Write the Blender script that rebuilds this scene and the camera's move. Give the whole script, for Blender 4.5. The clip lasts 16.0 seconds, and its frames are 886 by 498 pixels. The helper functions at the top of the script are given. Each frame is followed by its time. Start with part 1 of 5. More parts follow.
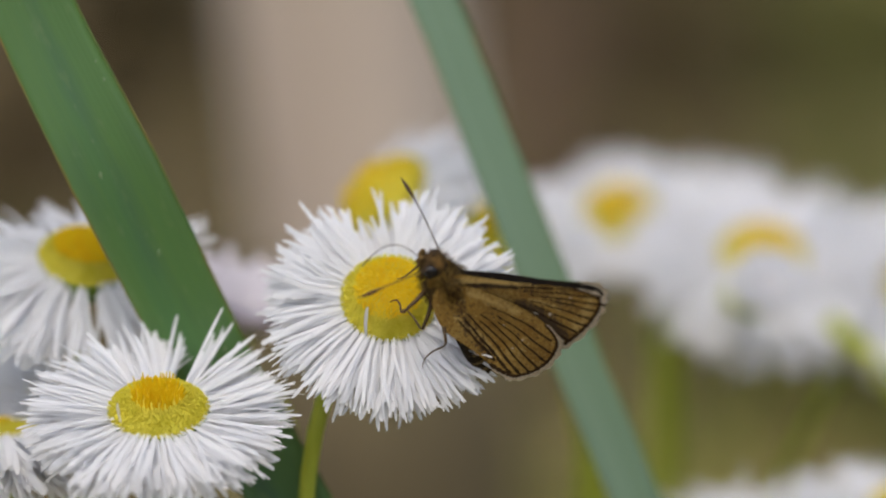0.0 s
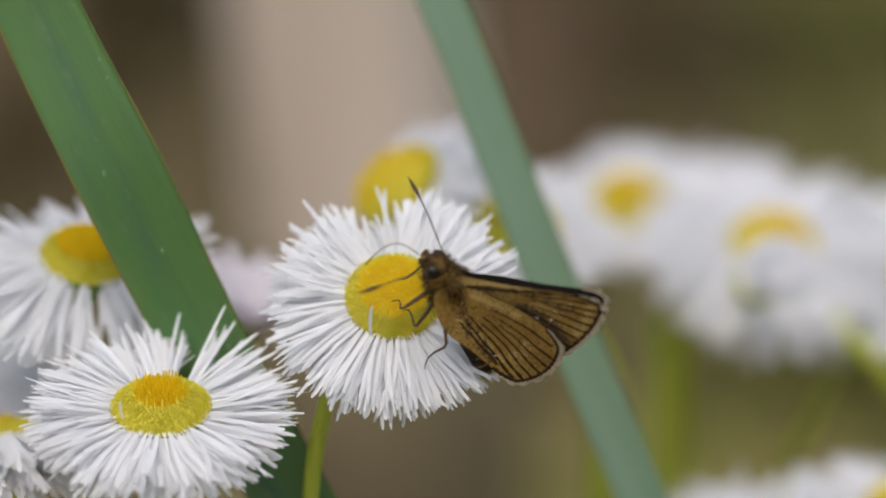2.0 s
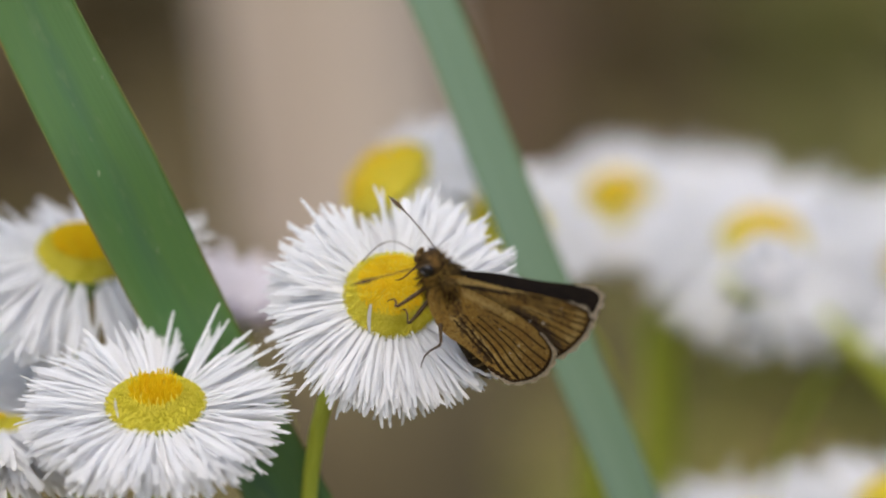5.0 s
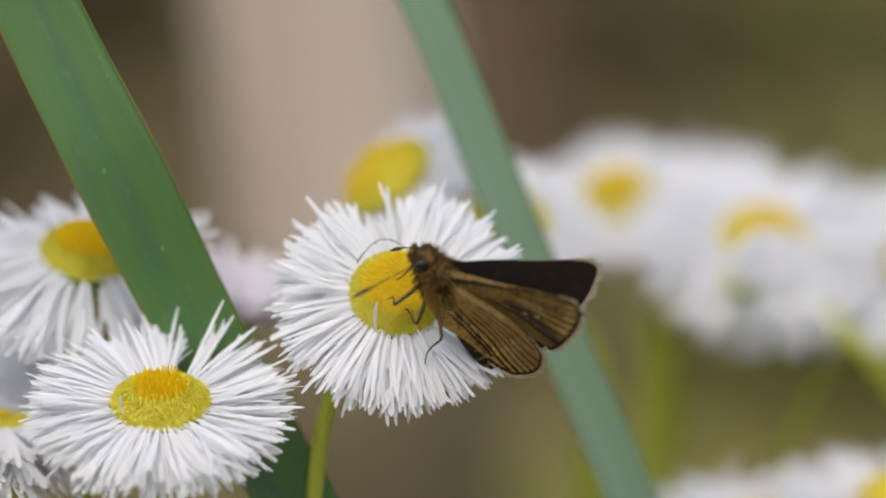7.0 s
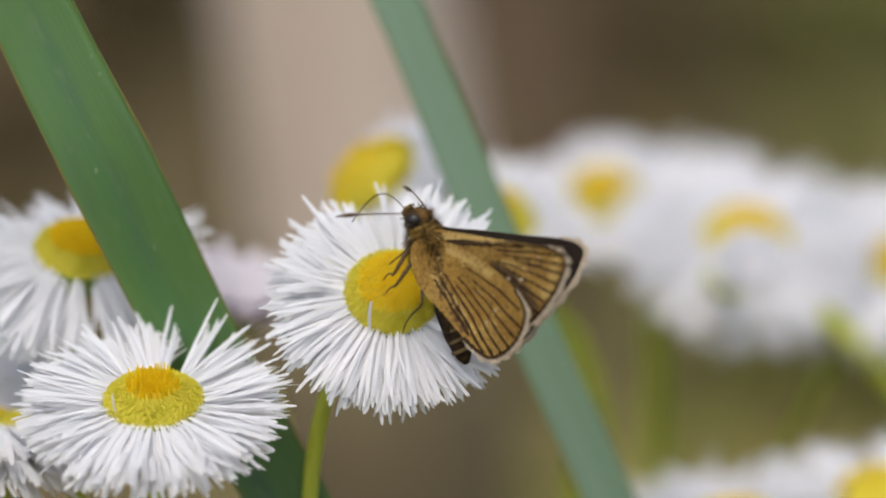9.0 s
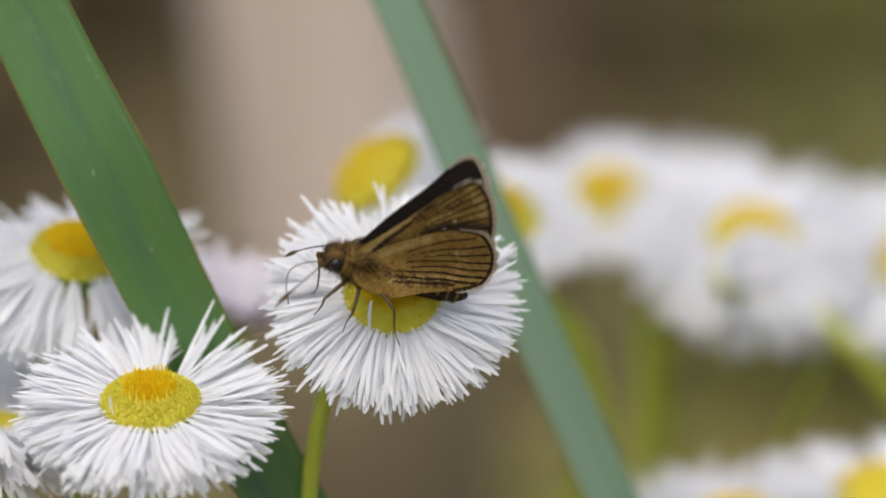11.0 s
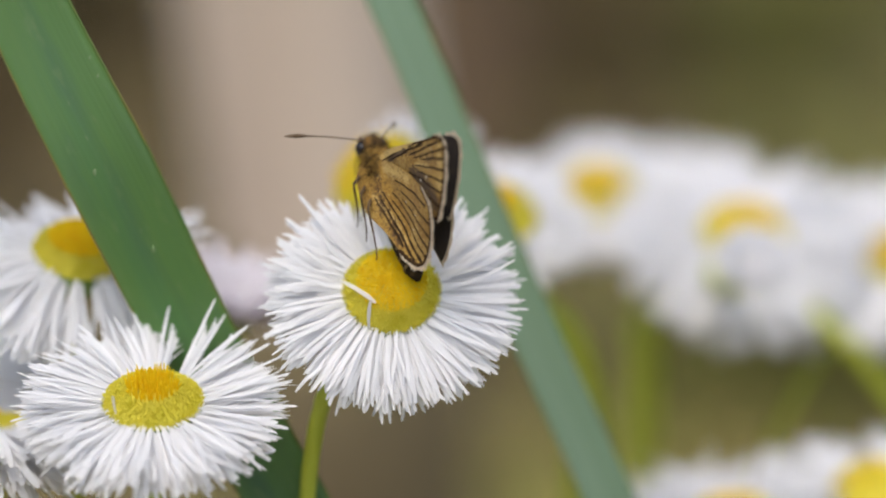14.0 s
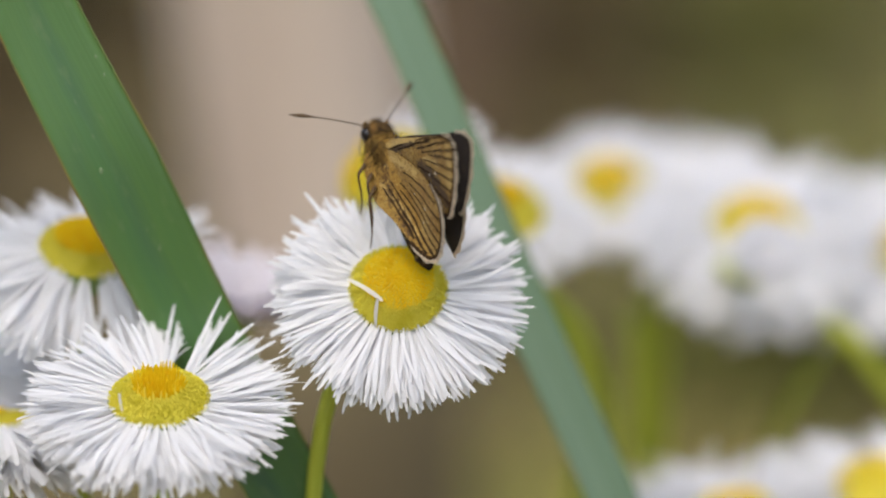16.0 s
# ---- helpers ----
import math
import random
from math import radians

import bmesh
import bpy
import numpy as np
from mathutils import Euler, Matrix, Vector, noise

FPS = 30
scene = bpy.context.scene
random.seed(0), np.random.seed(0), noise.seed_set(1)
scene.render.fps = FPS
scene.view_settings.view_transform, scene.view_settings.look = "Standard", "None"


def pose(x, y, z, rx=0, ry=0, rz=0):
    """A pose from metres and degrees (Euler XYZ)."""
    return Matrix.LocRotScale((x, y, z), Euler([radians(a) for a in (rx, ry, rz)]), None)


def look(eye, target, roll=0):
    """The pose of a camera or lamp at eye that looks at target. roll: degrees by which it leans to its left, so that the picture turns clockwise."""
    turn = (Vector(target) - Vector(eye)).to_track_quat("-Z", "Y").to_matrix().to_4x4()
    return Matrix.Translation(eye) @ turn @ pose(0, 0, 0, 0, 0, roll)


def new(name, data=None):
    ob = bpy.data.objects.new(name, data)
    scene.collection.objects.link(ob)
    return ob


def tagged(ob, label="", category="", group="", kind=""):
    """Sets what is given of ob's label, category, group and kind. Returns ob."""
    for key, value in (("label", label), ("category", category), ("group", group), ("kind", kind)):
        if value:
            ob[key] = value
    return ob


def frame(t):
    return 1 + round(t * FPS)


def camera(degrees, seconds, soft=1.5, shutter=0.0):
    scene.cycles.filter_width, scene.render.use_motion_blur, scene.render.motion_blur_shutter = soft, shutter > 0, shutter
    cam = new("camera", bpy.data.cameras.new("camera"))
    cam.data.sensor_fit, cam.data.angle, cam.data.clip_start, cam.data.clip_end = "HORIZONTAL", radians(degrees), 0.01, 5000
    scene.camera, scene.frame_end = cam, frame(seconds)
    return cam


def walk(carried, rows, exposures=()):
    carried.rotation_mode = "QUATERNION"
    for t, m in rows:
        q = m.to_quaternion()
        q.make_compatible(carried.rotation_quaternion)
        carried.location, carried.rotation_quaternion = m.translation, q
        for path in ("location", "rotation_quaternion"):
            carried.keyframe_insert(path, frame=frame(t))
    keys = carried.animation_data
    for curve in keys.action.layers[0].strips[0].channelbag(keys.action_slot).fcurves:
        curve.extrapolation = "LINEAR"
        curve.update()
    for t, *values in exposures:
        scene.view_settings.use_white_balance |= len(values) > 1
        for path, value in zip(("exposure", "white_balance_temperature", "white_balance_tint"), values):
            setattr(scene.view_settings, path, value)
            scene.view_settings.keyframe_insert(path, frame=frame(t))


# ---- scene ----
# ---- plan: millimetres to the side, up and in depth from the middle of the flower bunch ----
TILT = radians(14)
REACH = 293.0
HEART = Vector((0, 0, 0.45))
SIDE = Vector((1, 0, 0))
RISE = Vector((0, math.sin(TILT), math.cos(TILT)))
AWAY = Vector((0, math.cos(TILT), -math.sin(TILT)))


def spot(r, u, d):
    """A place in the world from millimetres aside, up and away from the heart of the bunch."""
    return HEART + (SIDE * r + RISE * u + AWAY * d) * 0.001


# ---- camera: a long close-up lens, held by a slightly drifting arm ----
cam = camera(14.0, 16.0, 2.0)
cam.data.dof.use_dof = True
cam.data.dof.focus_distance = 0.2890
cam.data.dof.aperture_fstop = 10.0
cam.data.dof.aperture_blades = 0
CAM_ROWS = [(0, 0.00, 0.00, 0.00),
    (0.5, -0.22, 0.00, -0.14),
    (1, -0.42, 0.00, -0.07),
    (1.5, -0.58, -0.21, -0.07),
    (2, -0.67, -0.21, -0.14),
    (2.5, -0.67, -0.07, -0.14),
    (3, -0.67, -0.07, -0.28),
    (3.5, -0.76, -0.35, -0.28),
    (4, -0.89, -0.07, -0.28),
    (6.5, -4.46, 0.00, -0.49),
    (7, -3.97, -0.14, -0.56),
    (7.5, -3.59, 0.07, -0.63),
    (8, -3.14, 0.21, -0.63),
    (8.5, -2.01, 0.21, -0.70),
    (9, -0.45, 0.42, -0.63),
    (11.5, -3.57, 0.56, -0.49),
    (12, -4.69, 0.35, -0.63),
    (12.5, -5.36, 0.21, -0.78),
    (13, -5.78, 0.35, -0.70),
    (13.5, -6.16, 0.42, -0.70),
    (14, -6.45, 0.49, -0.70),
    (14.5, -6.61, 0.49, -0.70),
    (15, -6.90, 0.49, -0.70),
    (15.5, -7.59, 0.14, -0.78),
    (16, -8.48, 0.00, -0.91)]
walk(cam, [(t, look(spot(ex, 0, -REACH), spot(ax, ay, 0))) for t, ex, ax, ay in CAM_ROWS],
     [(0, 0.06, 6480, 8), (4, 0.19, 6480, 8), (8, 0.22, 6480, 8), (12, 0.31, 6480, 8), (16, 0.33, 6480, 8)])

# ---- world and light: bright overcast sky, light shade ----
world = bpy.data.worlds.new("sky")
scene.world = world
world.use_nodes = True
wn = world.node_tree.nodes
sky = wn.new("ShaderNodeTexSky")
sky.sky_type = "NISHITA"
sky.sun_disc = False
sky.sun_elevation = radians(65)
sky.sun_rotation = radians(200)
sky.air_density, sky.dust_density, sky.ozone_density = 1.0, 4.0, 1.0
wn["Background"].inputs["Strength"].default_value = 0.15
world.node_tree.links.new(sky.outputs[0], wn["Background"].inputs["Color"])
sun_data = bpy.data.lights.new("sun", "SUN")
sun_data.energy, sun_data.angle, sun_data.color = 1.0, radians(70), (1.0, 0.94, 0.84)
sun = new("sun", sun_data)
sun.matrix_world = look((-0.45, -1.1, 3.0), (0, 0, 0.45))


# ---- materials ----
def material(name, colour, rough=0.6, spec=0.3, grain=(), bump=(), trans=0.0, sheen=0.0, vary=0.0, coord="Object"):
    """grain: rows of (scale, dark colour, low, high) mixed in by noise; bump: (scale, strength, distance)."""
    m = bpy.data.materials.new(name)
    m.use_nodes = True
    nt = m.node_tree
    b = nt.nodes["Principled BSDF"]
    b.inputs["Roughness"].default_value = rough
    b.inputs["Specular IOR Level"].default_value = spec
    if sheen:
        b.inputs["Sheen Weight"].default_value = sheen
    tc = nt.nodes.new("ShaderNodeTexCoord")
    rgb = nt.nodes.new("ShaderNodeRGB")
    rgb.outputs[0].default_value = (*colour, 1)
    out = rgb.outputs[0]
    for scale, other, low, high in grain:
        mp = nt.nodes.new("ShaderNodeMapping")
        mp.inputs["Scale"].default_value = scale if isinstance(scale, tuple) else (scale,) * 3
        nt.links.new(tc.outputs[coord], mp.inputs[0])
        n = nt.nodes.new("ShaderNodeTexNoise")
        n.inputs["Scale"].default_value = 1.0
        n.inputs["Detail"].default_value = 4.0
        nt.links.new(mp.outputs[0], n.inputs["Vector"])
        r = nt.nodes.new("ShaderNodeMapRange")
        r.inputs["From Min"].default_value, r.inputs["From Max"].default_value = low, high
        nt.links.new(n.outputs[0], r.inputs["Value"])
        mix = nt.nodes.new("ShaderNodeMix")
        mix.data_type = "RGBA"
        mix.inputs[7].default_value = (*other, 1)
        nt.links.new(r.outputs[0], mix.inputs[0])
        nt.links.new(out, mix.inputs[6])
        out = mix.outputs[2]
    if vary:
        info = nt.nodes.new("ShaderNodeObjectInfo")
        r = nt.nodes.new("ShaderNodeMapRange")
        r.inputs["To Min"].default_value, r.inputs["To Max"].default_value = 1 - vary, 1 + vary
        nt.links.new(info.outputs["Random"], r.inputs["Value"])
        hsv = nt.nodes.new("ShaderNodeHueSaturation")
        nt.links.new(r.outputs[0], hsv.inputs["Value"])
        nt.links.new(out, hsv.inputs["Color"])
        out = hsv.outputs[0]
    nt.links.new(out, b.inputs["Base Color"])
    if bump:
        scale, strength, dist = bump
        mp = nt.nodes.new("ShaderNodeMapping")
        mp.inputs["Scale"].default_value = scale if isinstance(scale, tuple) else (scale,) * 3
        nt.links.new(tc.outputs[coord], mp.inputs[0])
        n = nt.nodes.new("ShaderNodeTexNoise")
        n.inputs["Scale"].default_value = 1.0
        n.inputs["Detail"].default_value = 3.0
        nt.links.new(mp.outputs[0], n.inputs["Vector"])
        bp = nt.nodes.new("ShaderNodeBump")
        bp.inputs["Strength"].default_value, bp.inputs["Distance"].default_value = strength, dist
        nt.links.new(n.outputs[0], bp.inputs["Height"])
        nt.links.new(bp.outputs[0], b.inputs["Normal"])
    if trans:
        tl = nt.nodes.new("ShaderNodeBsdfTranslucent")
        nt.links.new(out, tl.inputs["Color"])
        mx = nt.nodes.new("ShaderNodeMixShader")
        mx.inputs[0].default_value = trans
        nt.links.new(b.outputs[0], mx.inputs[1])
        nt.links.new(tl.outputs[0], mx.inputs[2])
        nt.links.new(mx.outputs[0], nt.nodes["Material Output"].inputs["Surface"])
    return m


def paler_margins(m, colour, share):
    """Lets a leaf's colour turn yellower towards its two margins."""
    nt = m.node_tree
    b = nt.nodes["Principled BSDF"]
    out = b.inputs["Base Color"].links[0].from_socket
    tc = nt.nodes.new("ShaderNodeTexCoord")
    split = nt.nodes.new("ShaderNodeSeparateXYZ")
    nt.links.new(tc.outputs["UV"], split.inputs[0])
    ramp = nt.nodes.new("ShaderNodeValToRGB")
    ramp.color_ramp.elements[0].position, ramp.color_ramp.elements[0].color = 0.0, (1, 1, 1, 1)
    ramp.color_ramp.elements[1].position, ramp.color_ramp.elements[1].color = 1.0, (1, 1, 1, 1)
    for at, v in ((0.10, 0.5), (0.22, 0.0), (0.46, 0.0), (0.72, 0.45), (0.9, 0.6)):
        ramp.color_ramp.elements.new(at).color = (v, v, v, 1)
    wide = nt.nodes.new("ShaderNodeMath")
    wide.operation = "DIVIDE"
    wide.inputs[1].default_value = 0.006
    nt.links.new(split.outputs[1], wide.inputs[0])
    nt.links.new(wide.outputs[0], ramp.inputs[0])
    part_of = nt.nodes.new("ShaderNodeMath")
    part_of.operation = "MULTIPLY"
    part_of.inputs[1].default_value = share
    nt.links.new(ramp.outputs[0], part_of.inputs[0])
    mix = nt.nodes.new("ShaderNodeMix")
    mix.data_type = "RGBA"
    mix.inputs[7].default_value = (*colour, 1)
    nt.links.new(part_of.outputs[0], mix.inputs[0])
    nt.links.new(out, mix.inputs[6])
    for user in [link.to_socket for link in out.links if link.to_node != mix]:
        nt.links.new(mix.outputs[2], user)


PETAL = material("petal_white", (0.957, 0.956, 0.961), 0.6, 0.2, [((1.5, 25, 25), (0.932, 0.930, 0.940), 0.45, 0.75)], ((2, 40, 40), 0.06, 0.01), 0.62, vary=0.02)
PETAL_FAR = material("petal_bright", (0.935, 0.935, 0.942), 0.6, 0.2, [((1.5, 25, 25), (0.895, 0.893, 0.905), 0.45, 0.75)], (), 0.55, vary=0.03)
PETAL_PINK = material("petal_blush", (0.92, 0.895, 0.92), 0.6, 0.2, [((1.5, 25, 25), (0.89, 0.85, 0.885), 0.45, 0.75)], (), 0.5, vary=0.03)
FLORET_GOLD = material("floret_gold", (0.97, 0.79, 0.024), 0.6, 0.15, [(900, (0.94, 0.69, 0.016), 0.48, 0.75)], (), 0.45)
FLORET_YELLOW = material("floret_yellow", (0.96, 0.77, 0.03), 0.6, 0.15, [(900, (0.90, 0.66, 0.018), 0.5, 0.8)], (), 0.4)
FLORET_LIME = material("floret_lime", (0.85, 0.77, 0.10), 0.6, 0.15, [(900, (0.73, 0.66, 0.055), 0.45, 0.75)], (), 0.3)
STEM = material("stem_green", (0.60, 0.65, 0.09), 0.55, 0.3, [((900, 900, 60), (0.45, 0.51, 0.05), 0.4, 0.7)], ((1500, 1500, 100), 0.3, 0.0002), 0.3)
LEAF_OLIVE = material("leaf_olive", (0.47, 0.43, 0.07), 0.6, 0.25, [(300, (0.35, 0.33, 0.045), 0.4, 0.7)], (), 0.35)
BRACT = material("bract_green", (0.20, 0.29, 0.06), 0.6, 0.3, [(700, (0.12, 0.2, 0.03), 0.4, 0.7)], (), 0.15)
BLADE = material("blade_green", (0.116, 0.248, 0.080), 0.34, 0.5, [((6, 1400, 40), (0.100, 0.222, 0.080), 0.4, 0.65), ((25, 500, 60), (0.135, 0.260, 0.072), 0.5, 0.7), ((60, 400, 40), (0.090, 0.188, 0.092), 0.48, 0.7), ((300, 900, 40), (0.160, 0.270, 0.105), 0.6, 0.75), ((900, 2500, 40), (0.19, 0.28, 0.135), 0.66, 0.8)], ((4, 2600, 60), 0.35, 0.0002), 0.3, coord="UV")
paler_margins(BLADE, (0.150, 0.275, 0.060), 0.7)
BLADE_PALE = material("blade_pale", (0.235, 0.35, 0.23), 0.45, 0.5, [((6, 1400, 40), (0.18, 0.29, 0.17), 0.4, 0.65)], ((4, 2600, 60), 0.35, 0.0002), 0.2, coord="UV")
FLECK = material("fleck_pale", (0.24, 0.33, 0.17), 0.7, 0.2, [(900, (0.15, 0.25, 0.1), 0.45, 0.7)])
EDGE = material("blade_edge", (0.21, 0.18, 0.045), 0.5, 0.3, [((150, 150, 150), (0.08, 0.17, 0.045), 0.42, 0.6)])
WING_UNDER = material("wing_under", (0.395, 0.230, 0.047), 0.72, 0.14, [(700, (0.30, 0.158, 0.028), 0.44, 0.66), (260, (0.49, 0.315, 0.085), 0.46, 0.7), (3600, (0.24, 0.125, 0.026), 0.50, 0.66), (9000, (0.17, 0.09, 0.02), 0.54, 0.72)], (12000, 0.45, 0.00006), 0.12, sheen=0.1)


def paint_wing(m):
    """Mixes the dusky and the pale markings, which the wing's mesh carries, into its ground colour."""
    nt = m.node_tree
    b = nt.nodes["Principled BSDF"]
    out = b.inputs["Base Color"].links[0].from_socket
    mark = nt.nodes.new("ShaderNodeAttribute")
    mark.attribute_name = "mark"
    parts = nt.nodes.new("ShaderNodeSeparateColor")
    nt.links.new(mark.outputs["Color"], parts.inputs[0])
    tc = nt.nodes.new("ShaderNodeTexCoord")
    for k, colour, scale in ((1, (0.64, 0.44, 0.15), 5200), (0, (0.06, 0.036, 0.022), 4200)):
        n = nt.nodes.new("ShaderNodeTexNoise")
        n.inputs["Scale"].default_value, n.inputs["Detail"].default_value = scale, 3.0
        nt.links.new(tc.outputs["Object"], n.inputs["Vector"])
        speck = nt.nodes.new("ShaderNodeMath")
        speck.operation = "MULTIPLY_ADD"
        speck.inputs[1].default_value, speck.inputs[2].default_value = 2.4, -1.2
        nt.links.new(n.outputs[0], speck.inputs[0])
        total = nt.nodes.new("ShaderNodeMath")
        nt.links.new(speck.outputs[0], total.inputs[0])
        nt.links.new(parts.outputs[k], total.inputs[1])
        r = nt.nodes.new("ShaderNodeMapRange")
        r.interpolation_type = "SMOOTHSTEP"
        r.inputs["From Min"].default_value, r.inputs["From Max"].default_value, r.inputs["To Max"].default_value = 0.12, 0.7, 0.92
        nt.links.new(total.outputs[0], r.inputs["Value"])
        mix = nt.nodes.new("ShaderNodeMix")
        mix.data_type = "RGBA"
        mix.inputs[7].default_value = (*colour, 1)
        nt.links.new(r.outputs[0], mix.inputs[0])
        nt.links.new(out, mix.inputs[6])
        out = mix.outputs[2]
    for link in list(b.inputs["Base Color"].links):
        nt.links.remove(link)
    nt.links.new(out, b.inputs["Base Color"])


paint_wing(WING_UNDER)
VEIN_FINE = material("vein_thin", (0.038, 0.022, 0.010), 0.8, 0.1, [(1600, (0.085, 0.048, 0.017), 0.5, 0.75)])
WING_UPPER = material("wing_upper", (0.022, 0.014, 0.010), 0.8, 0.15, [(1200, (0.04, 0.024, 0.012), 0.5, 0.75)], (9000, 0.3, 0.00005), sheen=0.1)
VEIN = material("vein_brown", (0.045, 0.025, 0.012), 0.8, 0.1, [(2500, (0.09, 0.05, 0.02), 0.5, 0.8)])
FRINGE = material("fringe_cream", (0.78, 0.67, 0.51), 0.85, 0.1, [((4000, 4000, 4000), (0.52, 0.41, 0.28), 0.5, 0.8)], (9000, 0.4, 0.00005), 0.3)
BODY = material("body_brown", (0.085, 0.05, 0.018), 0.85, 0.12, [(1800, (0.022, 0.014, 0.007), 0.42, 0.62), (700, (0.20, 0.11, 0.03), 0.55, 0.75)], (6000, 0.5, 0.0001))
ABDOMEN = material("abdomen_dark", (0.035, 0.023, 0.011), 0.85, 0.12, [(1800, (0.014, 0.010, 0.006), 0.42, 0.62), (700, (0.09, 0.055, 0.02), 0.58, 0.75)], (6000, 0.5, 0.0001))
HAIR = material("hair_tan", (0.20, 0.125, 0.045), 0.8, 0.15, [(900, (0.06, 0.035, 0.012), 0.42, 0.66)])
HAIR_GOLD = material("hair_gold", (0.50, 0.31, 0.08), 0.8, 0.15, [(1400, (0.26, 0.15, 0.04), 0.46, 0.66)])
HAIR_DARK = material("hair_dark", (0.05, 0.03, 0.012), 0.8, 0.15, [(1400, (0.26, 0.15, 0.04), 0.52, 0.66)])
BAND_PALE = material("band_pale", (0.15, 0.105, 0.048), 0.85, 0.1, [(2500, (0.10, 0.065, 0.03), 0.45, 0.75)])
EYE = material("eye_black", (0.012, 0.010, 0.010), 0.25, 0.5, [(5000, (0.03, 0.022, 0.02), 0.5, 0.8)])
LIMB = material("limb_brown", (0.085, 0.052, 0.023), 0.6, 0.3, [(3000, (0.13, 0.08, 0.03), 0.5, 0.8)])
BARK_PALE = material("bark_pale", (0.70, 0.585, 0.475), 0.85, 0.15, [((55, 55, 5), (0.56, 0.455, 0.365), 0.42, 0.62), ((30, 30, 3), (0.82, 0.71, 0.585), 0.5, 0.64)], ((60, 60, 12), 0.6, 0.004))
BARK_DARK = material("bark_dark", (0.071, 0.053, 0.024), 0.9, 0.1, [((50, 50, 10), (0.044, 0.034, 0.015), 0.42, 0.66)], ((70, 70, 12), 0.7, 0.004))
BARK_RED = material("bark_reddish", (0.185, 0.128, 0.082), 0.9, 0.1, [((50, 50, 10), (0.125, 0.085, 0.055), 0.42, 0.66)], ((70, 70, 12), 0.7, 0.004))
SLEEVE_BROWN = material("sleeve_brown", (0.155, 0.123, 0.070), 0.9, 0.1, [((120, 120, 25), (0.10, 0.078, 0.046), 0.42, 0.66), ((20, 20, 9), (0.19, 0.162, 0.088), 0.5, 0.7)], ((200, 200, 40), 0.6, 0.002))
SOIL = material("soil_litter", (0.175, 0.137, 0.070), 0.95, 0.1, [(9, (0.105, 0.080, 0.042), 0.42, 0.62), (2.2, (0.140, 0.137, 0.058), 0.54, 0.68), (45, (0.24, 0.185, 0.10), 0.55, 0.75)], (60, 0.7, 0.01))
DRY = material("dry_leaf", (0.266, 0.210, 0.076), 0.85, 0.15, [(25, (0.156, 0.125, 0.049), 0.42, 0.66)], (120, 0.4, 0.001), 0.1)
SHRUB = material("shrub_green", (0.311, 0.301, 0.101), 0.7, 0.2, [(12, (0.213, 0.220, 0.070), 0.42, 0.66)], (), 0.2)
THICKET = material("thicket_dark", (0.170, 0.126, 0.064), 0.8, 0.1, [(12, (0.112, 0.084, 0.044), 0.42, 0.66)])
THATCH = material("thatch_brown", (0.285, 0.212, 0.115), 0.8, 0.1, [(12, (0.20, 0.15, 0.078), 0.42, 0.66)])
GRASS = material("grass_olive", (0.35, 0.35, 0.095), 0.7, 0.2, [(10, (0.33, 0.28, 0.105), 0.45, 0.66)], (), 0.2)


# ---- mesh helpers ----
def part(name, bm, mat, parent=None, label="", m=None, smooth=True):
    """Links a bmesh as one mesh object under a thing or a part."""
    me = bpy.data.meshes.new(name)
    if smooth:
        for f in bm.faces:
            f.smooth = True
    bm.to_mesh(me)
    bm.free()
    me.materials.append(mat)
    ob = new(name, me)
    if parent:
        ob.parent = parent
    if m is not None:
        ob.matrix_local = m
    if label:
        ob["label"] = label
    return ob


def tube(bm, pts, radii, n=8, caps=True):
    """A closed tube through points with a radius at each."""
    rings = []
    side = None
    for i, p in enumerate(pts):
        a, b = pts[max(0, i - 1)], pts[min(len(pts) - 1, i + 1)]
        d = (b - a).normalized()
        if side is None:
            side = d.orthogonal().normalized()
        side = (side - d * side.dot(d)).normalized()
        up = d.cross(side)
        rings.append([bm.verts.new(p + (side * math.cos(2 * math.pi * k / n) + up * math.sin(2 * math.pi * k / n)) * radii[i]) for k in range(n)])
    for r, s in zip(rings, rings[1:]):
        for k in range(n):
            bm.faces.new((r[k], r[(k + 1) % n], s[(k + 1) % n], s[k]))
    if caps:
        bm.faces.new(list(reversed(rings[0])))
        bm.faces.new(rings[-1])


def bend(a, b, c, d, n):
    """Points along a cubic curve."""
    out = []
    for i in range(n + 1):
        t = i / n
        out.append(a * (1 - t) ** 3 + b * 3 * t * (1 - t) ** 2 + c * 3 * t * t * (1 - t) + d * t ** 3)
    return out


def rounded(bm, radii, m=None, segments=16, rings=10):
    """A rounded body, scaled to three radii and placed by m."""
    made = bmesh.ops.create_uvsphere(bm, u_segments=segments, v_segments=rings, radius=1.0)["verts"]
    mm = (m or Matrix()) @ Matrix.Diagonal((*radii, 1))
    for v in made:
        v.co = mm @ v.co
    return made


